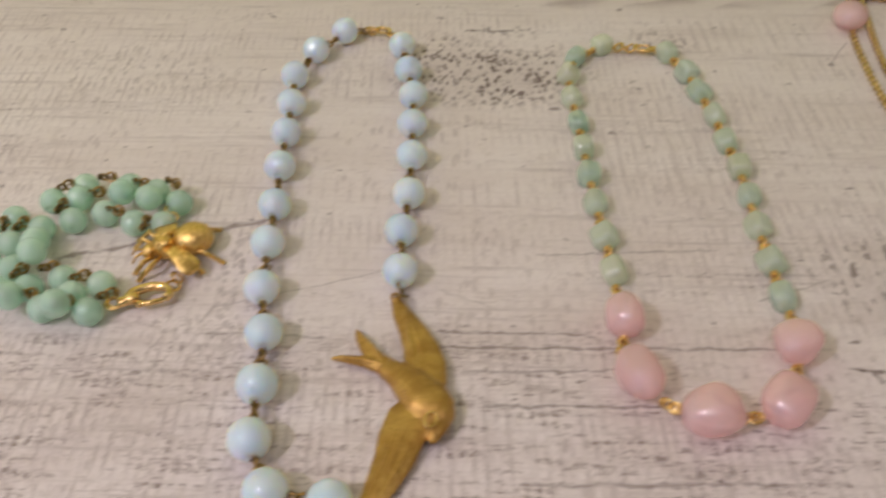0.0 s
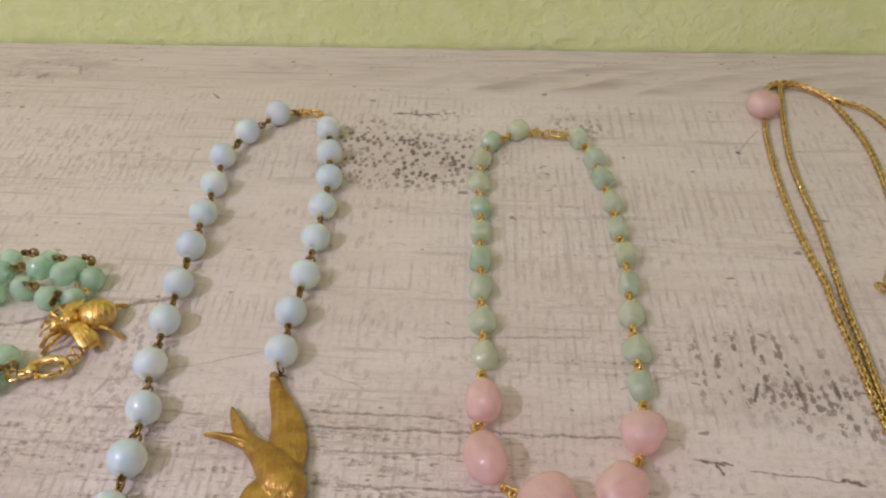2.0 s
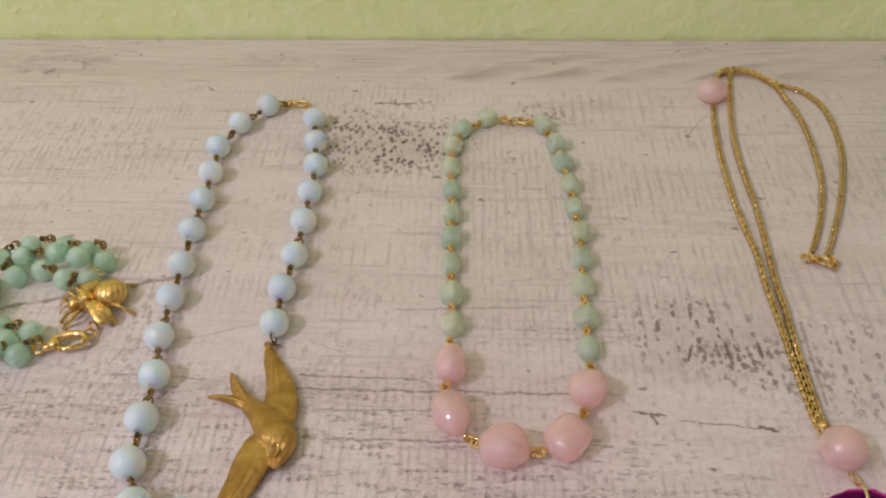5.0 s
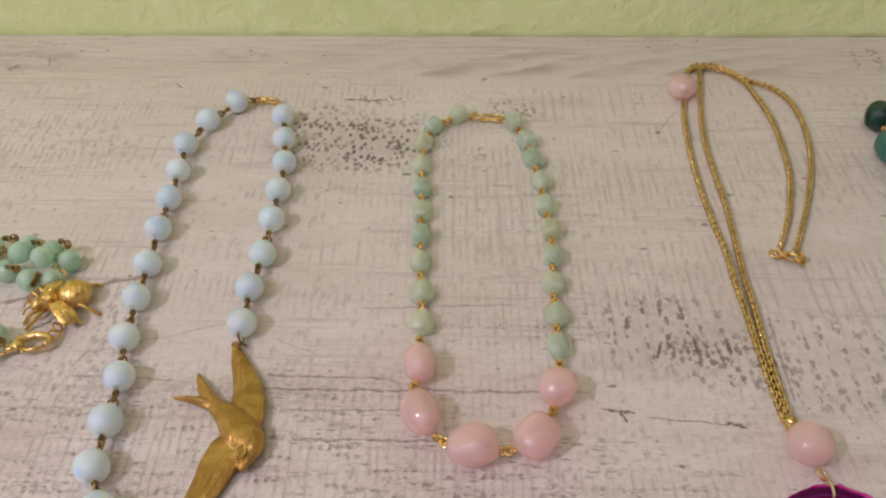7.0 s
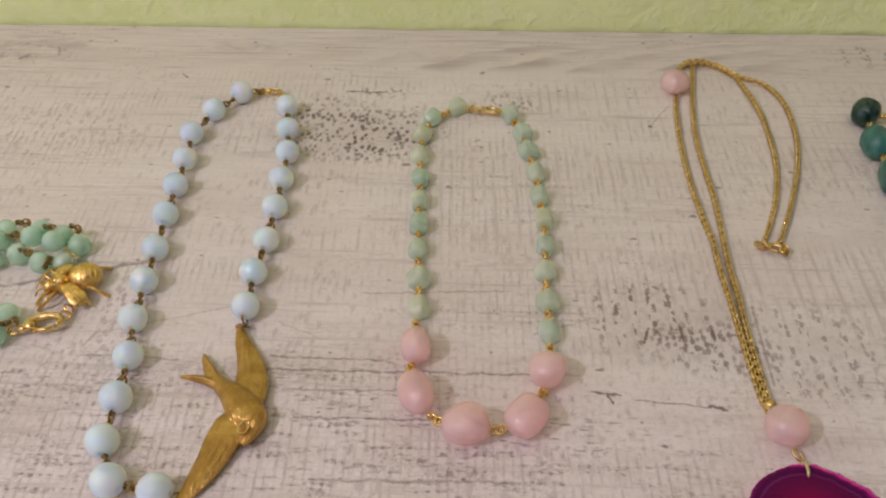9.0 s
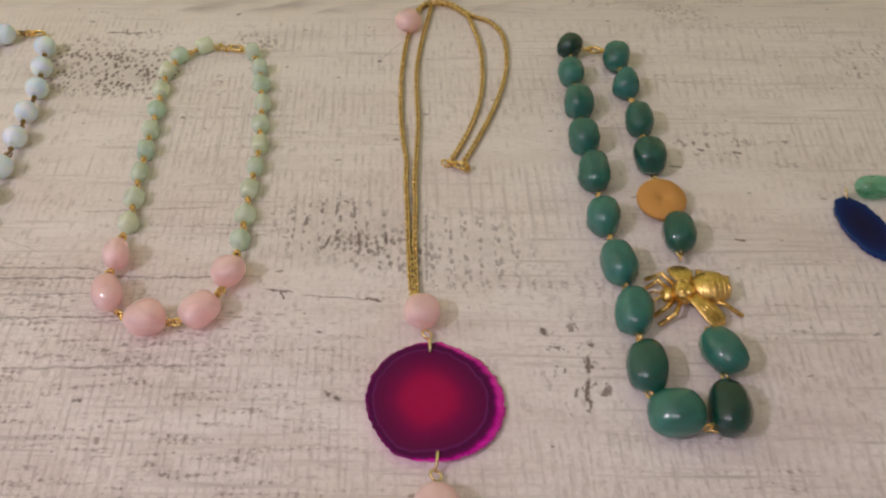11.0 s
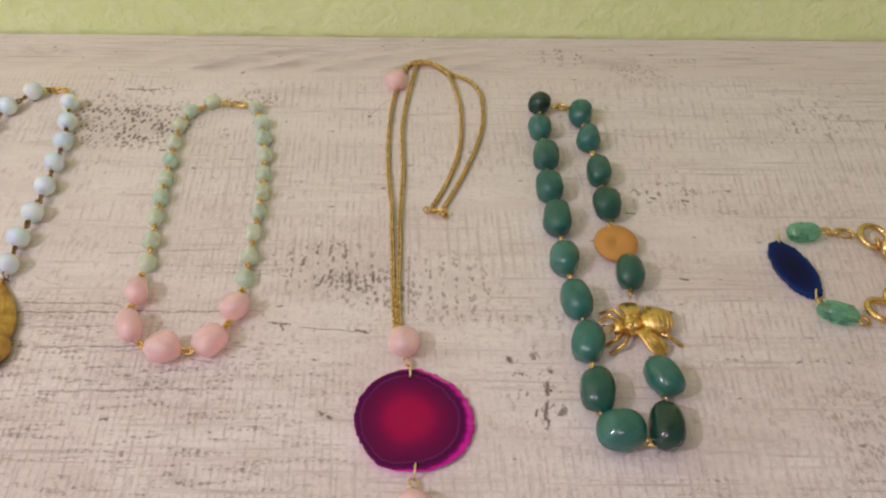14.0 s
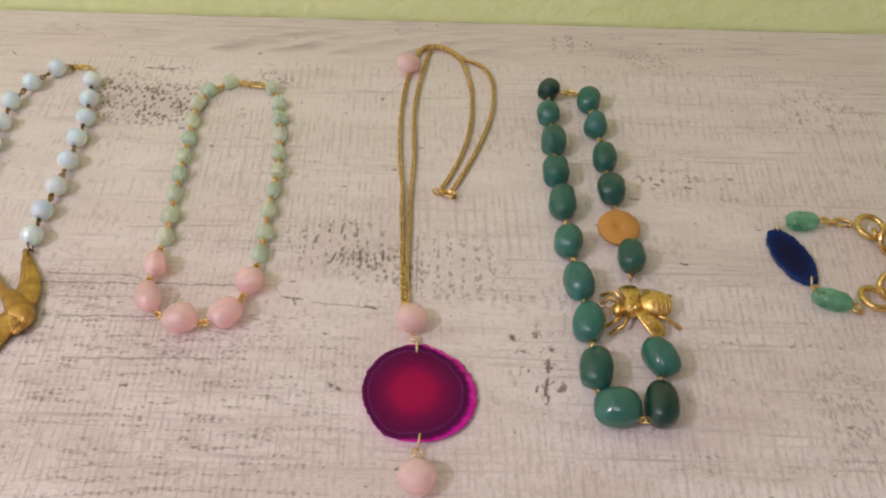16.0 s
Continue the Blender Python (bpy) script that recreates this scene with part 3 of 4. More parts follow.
def lobster(owner, length, m, label=""):
    """A lobster claw clasp along x: claw, lever and swivel ring."""
    w = length * 0.2
    bm = bmesh.new()
    pts = [(-length * 0.5, 0, 0), (-length * 0.35, 0, 0), (-length * 0.2, w * 0.9, 0), (length * 0.1, w * 1.2, 0), (length * 0.38, w * 0.7, 0), (length * 0.45, -w * 0.2, 0), (length * 0.33, -w * 0.9, 0)]
    pts = glide(pts, length * 0.05)
    n = len(pts)
    loft(bm, pts, [w * (0.58 - 0.22 * i / n) for i in range(n)], [w * 0.48] * n, 10)
    ball(bm, Matrix.Translation((-length * 0.26, w * 0.2, 0)), w * 0.8, w * 0.75, w * 0.55, 12, 8)
    claw = part("lobster_clasp", bm, GOLD, owner, label, m)
    bm = bmesh.new()
    tube(bm, [(-length * 0.25, -w * 0.2, 0), (0, -w * 0.95, 0), (length * 0.33, -w * 0.9, 0)], w * 0.28, 8)
    ball(bm, Matrix.Translation((-length * 0.12, -w * 0.95, 0)), w * 0.3, w * 0.3, w * 0.3, 10, 6)
    part("lever", bm, GOLD, claw, "", m)
    bm = bmesh.new()
    torus(bm, w * 0.62, w * 0.2, turned(-length * 0.6, 0, 0, 0, 0, 15), 16, 7)
    part("swivel_ring", bm, GOLD, claw, "", m)
    return claw


def jump_ring(r, wire, material, name="jump_ring", stretch=1.0):
    bm = bmesh.new()
    torus(bm, r, wire, Matrix.Identity(4), 24, 8, stretch)
    return finish(bm, name, material)


def bee_mesh(material, name="bee_charm"):
    """A cast bee, 36 mm from face to tail; the head points to -x."""
    bm = bmesh.new()
    one = Matrix.Translation
    ball(bm, one((-0.0132, 0, 0.0043)), 0.0031, 0.0038, 0.0031)
    ball(bm, one((-0.0148, 0.0021, 0.0044)), 0.0015, 0.0015, 0.0016, 10, 8)
    ball(bm, one((-0.0148, -0.0021, 0.0044)), 0.0015, 0.0015, 0.0016, 10, 8)
    ball(bm, one((-0.0066, 0, 0.0056)), 0.0052, 0.0060, 0.0052)
    for sx, sy in ((-0.0078, 0.0026), (-0.0050, -0.0028), (-0.0080, -0.0022), (-0.0046, 0.0030)):
        ball(bm, one((sx, sy, 0.0090)), 0.0021, 0.0020, 0.0016, 10, 8)
    ball(bm, one((0.0066, 0.0014, 0.0060)), 0.0094, 0.0084, 0.0060, 28, 16)
    for i, cx in enumerate((0.001, 0.0035, 0.006, 0.0085, 0.011, 0.0134)):
        t = (cx - 0.0066) / 0.0094
        s = math.sqrt(1 - t * t)
        torus(bm, 0.0058 * s, 0.0004, one((cx, 0.0014, 0.0060)) @ turned(0, 0, 0, 0, 90, 0) @ Matrix.Diagonal((1.0, 1.42, 1, 1)), 22, 6)
    # wings, each a thin ribbed leaf
    for s, tip in ((1, (-0.0058, 0.0168)), (-1, (0.0062, -0.0186))):
        root = Vector((-0.0045, s * 0.004, 0.0078))
        end = Vector((tip[0], tip[1], 0.0042))
        pts = [root.lerp(end, f) + Vector((0, 0, 0.0012 * math.sin(f * math.pi))) for f in (0, 0.2, 0.45, 0.7, 0.88, 1.0)]
        loft(bm, pts, [0.0030, 0.0044, 0.0054, 0.0054, 0.0044, 0.0026] if s > 0 else [0.0026, 0.0034, 0.0044, 0.0052, 0.0050, 0.0030], [0.0009, 0.0010, 0.0010, 0.0009, 0.0008, 0.0005], 12)
        side = (end - root).cross(Vector((0, 0, 1))).normalized()
        for off in (-0.5, 0.0, 0.5):
            tube(bm, [root + Vector((0, 0, 0.0006)), root.lerp(end, 0.5) + side * off * 0.0036 + Vector((0, 0, 0.0021)), root.lerp(end, 0.9) + side * off * 0.003 + Vector((0, 0, 0.0013))], 0.00035, 5)
        # legs
        for bx, dx, dy, bend in ((-0.012, -0.0085, 0.0050, 0.004), (-0.008, -0.0110, 0.0110, 0.008), (0.004, 0.0140, 0.0085, 0.004), (0.000, 0.0085, 0.0130, 0.008)):
            a = Vector((bx, s * 0.004, 0.0042))
            b = a + Vector((dx * 0.45, s * bend, 0.0012))
            c = a + Vector((dx, s * dy * 0.85, -0.0034))
            tube(bm, [a, b, c], 0.0011, 7)
            ball(bm, one(b), 0.0013, 0.0012, 0.0012, 8, 6)
            ball(bm, one(c), 0.0014, 0.0012, 0.0010, 8, 6)
        tube(bm, [(-0.0160, s * 0.001, 0.0050), (-0.0195, s * 0.0026, 0.0046), (-0.0215, s * 0.0030, 0.0020)], 0.0005, 6)
    return finish(bm, name, material)


# ---------------------------------------------------------------- the room and the table
def slab(name, label, x0, x1, y0, y1, z0, z1, material, category):
    bm = bmesh.new()
    box(bm, x0, x1, y0, y1, z0, z1)
    return tagged(new(name, finish(bm, name, material, False)), label, category, kind="structure")


slab("wall_north", "lime green wall with knockdown stucco texture", -1.7, 2.3, 0.5090, 0.6290, -0.75, 1.70, STUCCO, "wall")
slab("wall_south", "plain warm white plaster wall", -1.7, 2.3, -2.42, -2.30, -0.75, 1.70, PLASTER, "wall")
bm = bmesh.new()
WY0, WY1, WZ0, WZ1 = -2.10, -0.90, -0.05, 1.05
for y0, y1, z0, z1 in ((-2.42, WY0, -0.75, 1.70), (WY1, 0.629, -0.75, 1.70), (WY0, WY1, -0.75, WZ0), (WY0, WY1, WZ1, 1.70)):
    box(bm, -1.82, -1.70, y0, y1, z0, z1)
tagged(new("wall_west", finish(bm, "wall_west", PLASTER, False)), "plain warm white plaster wall with a window", "wall", kind="structure")
window = tagged(new("window_1"), "white framed window with evening daylight", "window", kind="structure")
window.location = (-1.76, -1.5, -0.05)
parent_world[window] = Matrix.Translation(window.location)
bm = bmesh.new()
for y0, y1, z0, z1 in ((WY0, WY0 + 0.05, WZ0, WZ1), (WY1 - 0.05, WY1, WZ0, WZ1), (WY0 + 0.05, WY1 - 0.05, WZ0, WZ0 + 0.05), (WY0 + 0.05, WY1 - 0.05, WZ1 - 0.05, WZ1), (-1.52, -1.48, WZ0 + 0.05, WZ1 - 0.05)):
    box(bm, -1.79, -1.73, y0, y1, z0, z1, 0.003)
part("window_frame", bm, PLASTER, window, smooth=False)
slab("wall_east", "plain warm white plaster wall", 2.30, 2.42, -2.42, 0.629, -0.75, 1.70, PLASTER, "wall")
slab("floor", "plain brown floor", -1.82, 2.42, -2.42, 0.629, -0.87, -0.75, FLOORING, "floor")
slab("ceiling", "plain white ceiling", -1.82, 2.42, -2.42, 0.629, 1.70, 1.80, PLASTER, "ceiling")

table = tagged(new("table"), "whitewashed wooden table with distressed grain against the wall", "table")
table.location = (0.25, 0.2, -0.75)
parent_world[table] = Matrix.Translation((0.25, 0.2, -0.75))
bm = bmesh.new()
box(bm, -0.50, 1.00, -0.13, 0.5075, -0.03, 0.0, 0.0015)
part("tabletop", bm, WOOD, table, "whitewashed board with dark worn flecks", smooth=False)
bm = bmesh.new()
box(bm, -0.025, 0.025, -0.025, 0.025, -0.75, -0.0302, 0.002)
leg_mesh = finish(bm, "leg", WOOD, False)
for lx in (-0.45, 0.95):
    for ly in (-0.08, 0.46):
        set_part("leg", leg_mesh, table, Matrix.Translation((lx, ly, 0)))

# ---------------------------------------------------------------- opal necklace with a brass swallow
OPAL_R = 0.0060
necklace = thing("opal_bead_necklace", 0.07, 0.31, "necklace of milky blue opalite beads with a brass swallow pendant", "necklace", "necklaces on the table")
LEFT = [(0.0601, 0.4290), (0.0491, 0.4125), (0.0428, 0.3920), (0.0447, 0.3711), (0.0458, 0.3508), (0.0469, 0.3298), (0.0488, 0.3073), (0.0498, 0.2876),
        (0.0517, 0.2661), (0.0560, 0.2467), (0.0577, 0.2263), (0.0591, 0.2071), (0.0666, 0.1910), (0.0841, 0.1880)]
RIGHT = [(0.0870, 0.4167), (0.0913, 0.3969), (0.0946, 0.3778), (0.0954, 0.3576), (0.0964, 0.3371), (0.0968, 0.3146), (0.0955, 0.2945), (0.0965, 0.2748)]
opal_mesh = round_bead(OPAL_R, OPAL)
opal_big = round_bead(OPAL_R * 1.05, OPAL)
opal_link = eye_link(0.0084, 0.00055, 0.0018, BRONZE)


def string(owner, places, z, bead_for, link_mesh):
    """Beads along a strand, each turned along it, with a link in every gap."""
    n = len(places)
    for i, (x, y) in enumerate(places):
        a, b = places[max(i - 1, 0)], places[min(i + 1, n - 1)]
        yaw = math.degrees(math.atan2(b[1] - a[1], b[0] - a[0]))
        mesh, zz = bead_for(i)
        set_part("bead", mesh, owner, turned(x, y, zz, yaw, 0, (i * 73) % 360))
    for i in range(n - 1):
        (x0, y0), (x1, y1) = places[i], places[i + 1]
        m = along((x0, y0, z), (x1, y1, z))
        set_part("wire_link", link_mesh, owner, m @ turned(0, 0, 0, 0, 0, (i * 47) % 60 - 30))


string(necklace, LEFT, OPAL_R * 0.8, lambda i: (opal_big, OPAL_R * 1.05) if i > 9 else (opal_mesh, OPAL_R), opal_link)
string(necklace, RIGHT, OPAL_R * 0.8, lambda i: (opal_mesh, OPAL_R), opal_link)
lobster(necklace, 0.0092, turned(0.0762, 0.4345, 0.003, -12), "small gold lobster clasp")
for i, (x, y) in enumerate(((0.0672, 0.4352), (0.0690, 0.4348), (0.0708, 0.4352), (0.0722, 0.4346))):
    set_part("jump_ring", jump_ring(0.0016, 0.00045, BRONZE if i < 2 else GOLD), necklace, turned(x, y, 0.0026, 15, 40 * (-1) ** i, 20 * i))
ring_s = jump_ring(0.0022, 0.0005, GOLD)
set_part("jump_ring", ring_s, necklace, turned(0.0655, 0.4350, 0.0026, 20, 25))
set_part("jump_ring", ring_s, necklace, turned(0.0815, 0.4310, 0.0026, 60, 20))
ring_b = jump_ring(0.0021, 0.00045, BRONZE)
set_part("jump_ring", ring_b, necklace, turned(0.0972, 0.2662, 0.0030, 80, 50))
set_part("jump_ring", ring_b, necklace, turned(0.0970, 0.2690, 0.0036, 10, 70))
set_part("jump_ring", ring_b, necklace, turned(0.0912, 0.1872, 0.0028, 0, 30))


def swallow():
    bm = bmesh.new()

    def limb(pts, widths, heights, lift=0.002):
        path = [Vector((x, y, lift + (z if z else 0))) for x, y, z in pts]
        loft(bm, path, [w / 2 for w in widths], heights, 16)

    # raised wing, lowered wing, forked tail, body, head and beak
    limb([(0.0955, 0.2655, 0), (0.0980, 0.2592, 0), (0.1018, 0.2520, 0.0004), (0.1048, 0.2450, 0.0008), (0.1066, 0.2375, 0.0012), (0.1072, 0.2305, 0.0014), (0.1070, 0.2260, 0.0014)],
         [0.0030, 0.0062, 0.0088, 0.0110, 0.0132, 0.0128, 0.0110], [0.0014, 0.0016, 0.0018, 0.0020, 0.0024, 0.0027, 0.0030])
    limb([(0.1065, 0.2230, 0.0012), (0.1036, 0.2175, 0.0012), (0.1012, 0.2105, 0.001), (0.0995, 0.2030, 0.0006), (0.0966, 0.1955, 0.0002), (0.0940, 0.1900, 0), (0.0912, 0.1858, 0)],
         [0.0110, 0.0146, 0.0136, 0.0116, 0.0092, 0.0062, 0.0026], [0.0028, 0.0025, 0.0022, 0.0019, 0.0016, 0.0014, 0.0012])
    limb([(0.0975, 0.2345, 0.001), (0.0930, 0.2370, 0.0005), (0.0880, 0.2388, 0.0003), (0.0828, 0.2399, 0), (0.0776, 0.2402, 0)], [0.0066, 0.0052, 0.0040, 0.0028, 0.0010], [0.0022, 0.0018, 0.0015, 0.0012, 0.0008])
    limb([(0.0965, 0.2355, 0.001), (0.0925, 0.2390, 0.0005), (0.0882, 0.2440, 0.0003), (0.0855, 0.2488, 0), (0.0841, 0.2518, 0)], [0.0066, 0.0056, 0.0046, 0.0030, 0.0010], [0.0022, 0.0018, 0.0015, 0.0012, 0.0008])
    limb([(0.0945, 0.2362, 0.0008), (0.0990, 0.2332, 0.0014), (0.1036, 0.2285, 0.002), (0.1080, 0.2232, 0.0025), (0.1112, 0.2196, 0.0026), (0.1122, 0.2165, 0.0022)],
         [0.0062, 0.0092, 0.0124, 0.0138, 0.0116, 0.0078], [0.0024, 0.0033, 0.0040, 0.0044, 0.0042, 0.0034])
    ball(bm, Matrix.Translation((0.1112, 0.2190, 0.0042)), 0.0052, 0.0054, 0.0042)
    limb([(0.1118, 0.2160, 0.0024), (0.1110, 0.2125, 0.0024), (0.1103, 0.2104, 0.0020), (0.1097, 0.2090, 0.0014)], [0.0074, 0.0054, 0.0038, 0.0018], [0.0026, 0.0020, 0.0015, 0.0008])
    # a ring cast over the tip of the raised wing, and feather ridges over wings and tail
    torus(bm, 0.0014, 0.0005, Matrix.Translation((0.0956, 0.2655, 0.0034)), 16, 7)
    for x0, y0, x1, y1, z0, z1 in ((0.0990, 0.2585, 0.1040, 0.2300, 0.0036, 0.0048), (0.1012, 0.2550, 0.1075, 0.2310, 0.0038, 0.0050), (0.1040, 0.2505, 0.1105, 0.2320, 0.0036, 0.0046),
                                   (0.1000, 0.2150, 0.0930, 0.1900, 0.0046, 0.0030), (0.1025, 0.2140, 0.0950, 0.1905, 0.0050, 0.0030), (0.1055, 0.2130, 0.0975, 0.1925, 0.0046, 0.0030), (0.0975, 0.2130, 0.0930, 0.1915, 0.0036, 0.0028),
                                   (0.0950, 0.2360, 0.0800, 0.2402, 0.0046, 0.0030), (0.0940, 0.2375, 0.0848, 0.2500, 0.0046, 0.0030)):
        tube(bm, [(x0, y0, z0), ((x0 + x1) / 2 + 0.0006, (y0 + y1) / 2, (z0 + z1) / 2 + 0.0004), (x1, y1, z1)], 0.00062, 6)
    lowest = min(v.co.z for v in bm.verts)
    bmesh.ops.translate(bm, verts=bm.verts, vec=(0, 0, -lowest))
    return bm


bird = part("swallow_pendant", swallow(), BRASS, necklace, "brushed brass flying swallow pendant")
mod = bird.modifiers.new("blend", "REMESH")
mod.mode, mod.voxel_size, mod.use_smooth_shade = "VOXEL", 0.00042, True
mod = bird.modifiers.new("soften", "SMOOTH")
mod.factor, mod.iterations = 0.5, 3

set_part("loop", jump_ring(0.0016, 0.00055, GOLD, "loop", 1.9), necklace, turned(0.1096, 0.2136, 0.0082, 78, 12, 25), "polished gold wire loop on the breast")

# ---------------------------------------------------------------- jade and rose quartz necklace
necklace = thing("jade_rose_quartz_necklace", 0.19, 0.33, "necklace of pale green jade cubes and pink rose quartz nuggets", "necklace", "necklaces on the table")
JL = [(0.1761, 0.4215), (0.1640, 0.4115), (0.1599, 0.3972), (0.1601, 0.3800), (0.1617, 0.3625), (0.1625, 0.3460), (0.1635, 0.3299), (0.1644, 0.3133), (0.1661, 0.2953), (0.1677, 0.2785)]
JR = [(0.2042, 0.4157), (0.2106, 0.4002), (0.2136, 0.3850), (0.2167, 0.3683), (0.2180, 0.3512), (0.2201, 0.3351), (0.2202, 0.3183), (0.2199, 0.3019), (0.2207, 0.2841), (0.2208, 0.2681)]
jade = [nugget(0.0047 + 0.0005 * math.sin(i * 2.1), 0.0040 + 0.0003 * math.sin(i * 3.3), 0.0039, JADE, i, (4.4, 3.2, 6.0)[i % 3], 0.08) for i in range(9)]
gold_link = eye_link(0.0070, 0.0006, 0.0015, GOLD)
string(necklace, JL, 0.0032, lambda i: (jade[i % 9], 0.0039), gold_link)
string(necklace, JR, 0.0032, lambda i: (jade[(i * 2 + 4) % 9], 0.0039), gold_link)
ROSES = [(0.1683, 0.2560, 0.0082, 0.0063, 100), (0.1706, 0.2331, 0.0094, 0.0073, -70), (0.1897, 0.2198, 0.0094, 0.0083, 0), (0.2116, 0.2240, 0.0096, 0.0078, 55), (0.2197, 0.2465, 0.0078, 0.0076, 100)]
for i, (x, y, a, b, yaw) in enumerate(ROSES):
    set_part("rose_quartz_bead", nugget(a * 0.93, b * 0.93, 0.0066, ROSE, i + 20, 2.3, 0.14, "rose_quartz_bead"), necklace, turned(x, y, 0.0070, yaw), "tumbled pink rose quartz nugget")
for (x, y, yaw) in ((0.1676, 0.2675, 95), (0.1668, 0.2456, 70), (0.1785, 0.2232, -35), (0.2008, 0.2196, 5), (0.2172, 0.2360, 62), (0.2210, 0.2572, 88)):
    set_part("wire_link", gold_link, necklace, turned(x, y, 0.0042, yaw))
lobster(necklace, 0.0105, turned(0.1955, 0.4208, 0.0030, 175), "small gold lobster clasp")
for i in range(4):
    set_part("jump_ring", jump_ring(0.0017, 0.0004, GOLD) if i == 0 else ring_s, necklace, turned(0.1815 + 0.0026 * i, 0.4226 - 0.0004 * i, 0.0024, 20, 35 * (-1) ** i))
set_part("jump_ring", ring_s, necklace, turned(0.2005, 0.4190, 0.0024, 0, 25))

# ---------------------------------------------------------------- chain necklace with a magenta agate slice
necklace = thing("agate_slice_necklace", 0.305, 0.30, "long gold chain necklace with a magenta agate slice pendant", "necklace", "necklaces on the table")


def chain(points, pitch=0.0018, z=0.0016):
    """A strand of small interlocked oval links."""
    bm = bmesh.new()
    places = glide([(x, y, z) for x, y in points], pitch)
    for i, (a, b) in enumerate(zip(places, places[1:])):
        torus(bm, 0.00118, 0.00054, along(a, b) @ turned(0, 0, 0, 0, 0, 45 if i % 2 else -45), 10, 5, 1.4)
    return bm


for strand in ([(0.2984, 0.4665), (0.2918, 0.4362), (0.2896, 0.4084), (0.2894, 0.3852), (0.2903, 0.3616), (0.2924, 0.3397), (0.2944, 0.3249), (0.2946, 0.3107), (0.2958, 0.2940), (0.2972, 0.2694), (0.2993, 0.2417), (0.3012, 0.2335)],
               [(0.3050, 0.4695), (0.3001, 0.4338), (0.2976, 0.4039), (0.2983, 0.3767), (0.2994, 0.3578), (0.2994, 0.3362), (0.2990, 0.3109), (0.2998, 0.2942), (0.3001, 0.2695), (0.3016, 0.2417), (0.3026, 0.2335)],
               [(0.2960, 0.4610), (0.2984, 0.4668), (0.3052, 0.4705), (0.3158, 0.4690), (0.3253, 0.4592), (0.3285, 0.4506), (0.3335, 0.4246), (0.3340, 0.3957), (0.3319, 0.3735), (0.3269, 0.3527), (0.3213, 0.3370), (0.3166, 0.3257)],
               [(0.2990, 0.4695), (0.3054, 0.4732), (0.3160, 0.4712), (0.3289, 0.4580), (0.3400, 0.4509), (0.3472, 0.4352), (0.3480, 0.4103), (0.3446, 0.3870), (0.3372, 0.3612), (0.3283, 0.3372), (0.3227, 0.3241)]):
    ob = part("chain_strand", chain(strand), CHAIN, necklace)
    ob["kind"] = "stuff"
lobster(necklace, 0.0092, turned(0.3205, 0.3212, 0.0026, -30), "small gold lobster clasp")
set_part("jump_ring", jump_ring(0.0023, 0.00055, GOLD), necklace, turned(0.3142, 0.3232, 0.0022, 0, 20))
for x, y, yaw, tip in ((0.3236, 0.3190, 0, 35), (0.3168, 0.3222, 40, 60), (0.3250, 0.3212, 20, 70)):
    set_part("jump_ring", jump_ring(0.0021, 0.0006, GOLD), necklace, turned(x, y, 0.0028, yaw, tip))


bm = bmesh.new()
ball(bm, Matrix.Translation((0.3016, 0.2362, 0.0028)), 0.0024, 0.0022, 0.0022, 16, 10)
part("end_bead", bm, GOLD, necklace, "small gold end bead")


def coin(rx, ry, rz, seed):
    return nugget(rx, ry, rz, ROSE, seed, 2.25, 0.04, "rose_quartz_bead")


set_part("rose_quartz_bead", coin(0.0076, 0.0076, 0.0062, 41), necklace, turned(0.2918, 0.4450, 0.0064, 30), "flat round pink rose quartz bead")
set_part("rose_quartz_bead", coin(0.0077, 0.0077, 0.0064, 42), necklace, turned(0.3046, 0.2248, 0.0066, 80), "flat round pink rose quartz bead")
set_part("rose_quartz_bead", coin(0.0082, 0.0084, 0.0064, 43), necklace, turned(0.3116, 0.1365, 0.0066, 60), "flat round pink rose quartz bead")
for x, y, tip in ((0.3018, 0.2330, 40), (0.3068, 0.2148, 35), (0.3112, 0.1500, 30)):
    set_part("jump_ring", jump_ring(0.0023, 0.0006, PALE_GOLD), necklace, turned(x, y, 0.0032, 10, tip), "bright gold jump ring")
for x, y in ((0.3079, 0.2095), (0.3115, 0.1555)):
    bm = bmesh.new()
    s = 1 if y > 0.18 else -1
    tube(bm, [Vector(p) for p in glide([(x - 0.0006, y + s * 0.0040, 0.0024), (x, y + s * 0.0010, 0.0052), (x + 0.0003, y - s * 0.0030, 0.0050), (x + 0.0003, y - s * 0.0042, 0.0032)], 0.0008)], 0.00062, 8)
    part("wire_loop", bm, PALE_GOLD, necklace, "pale gold wire loop")


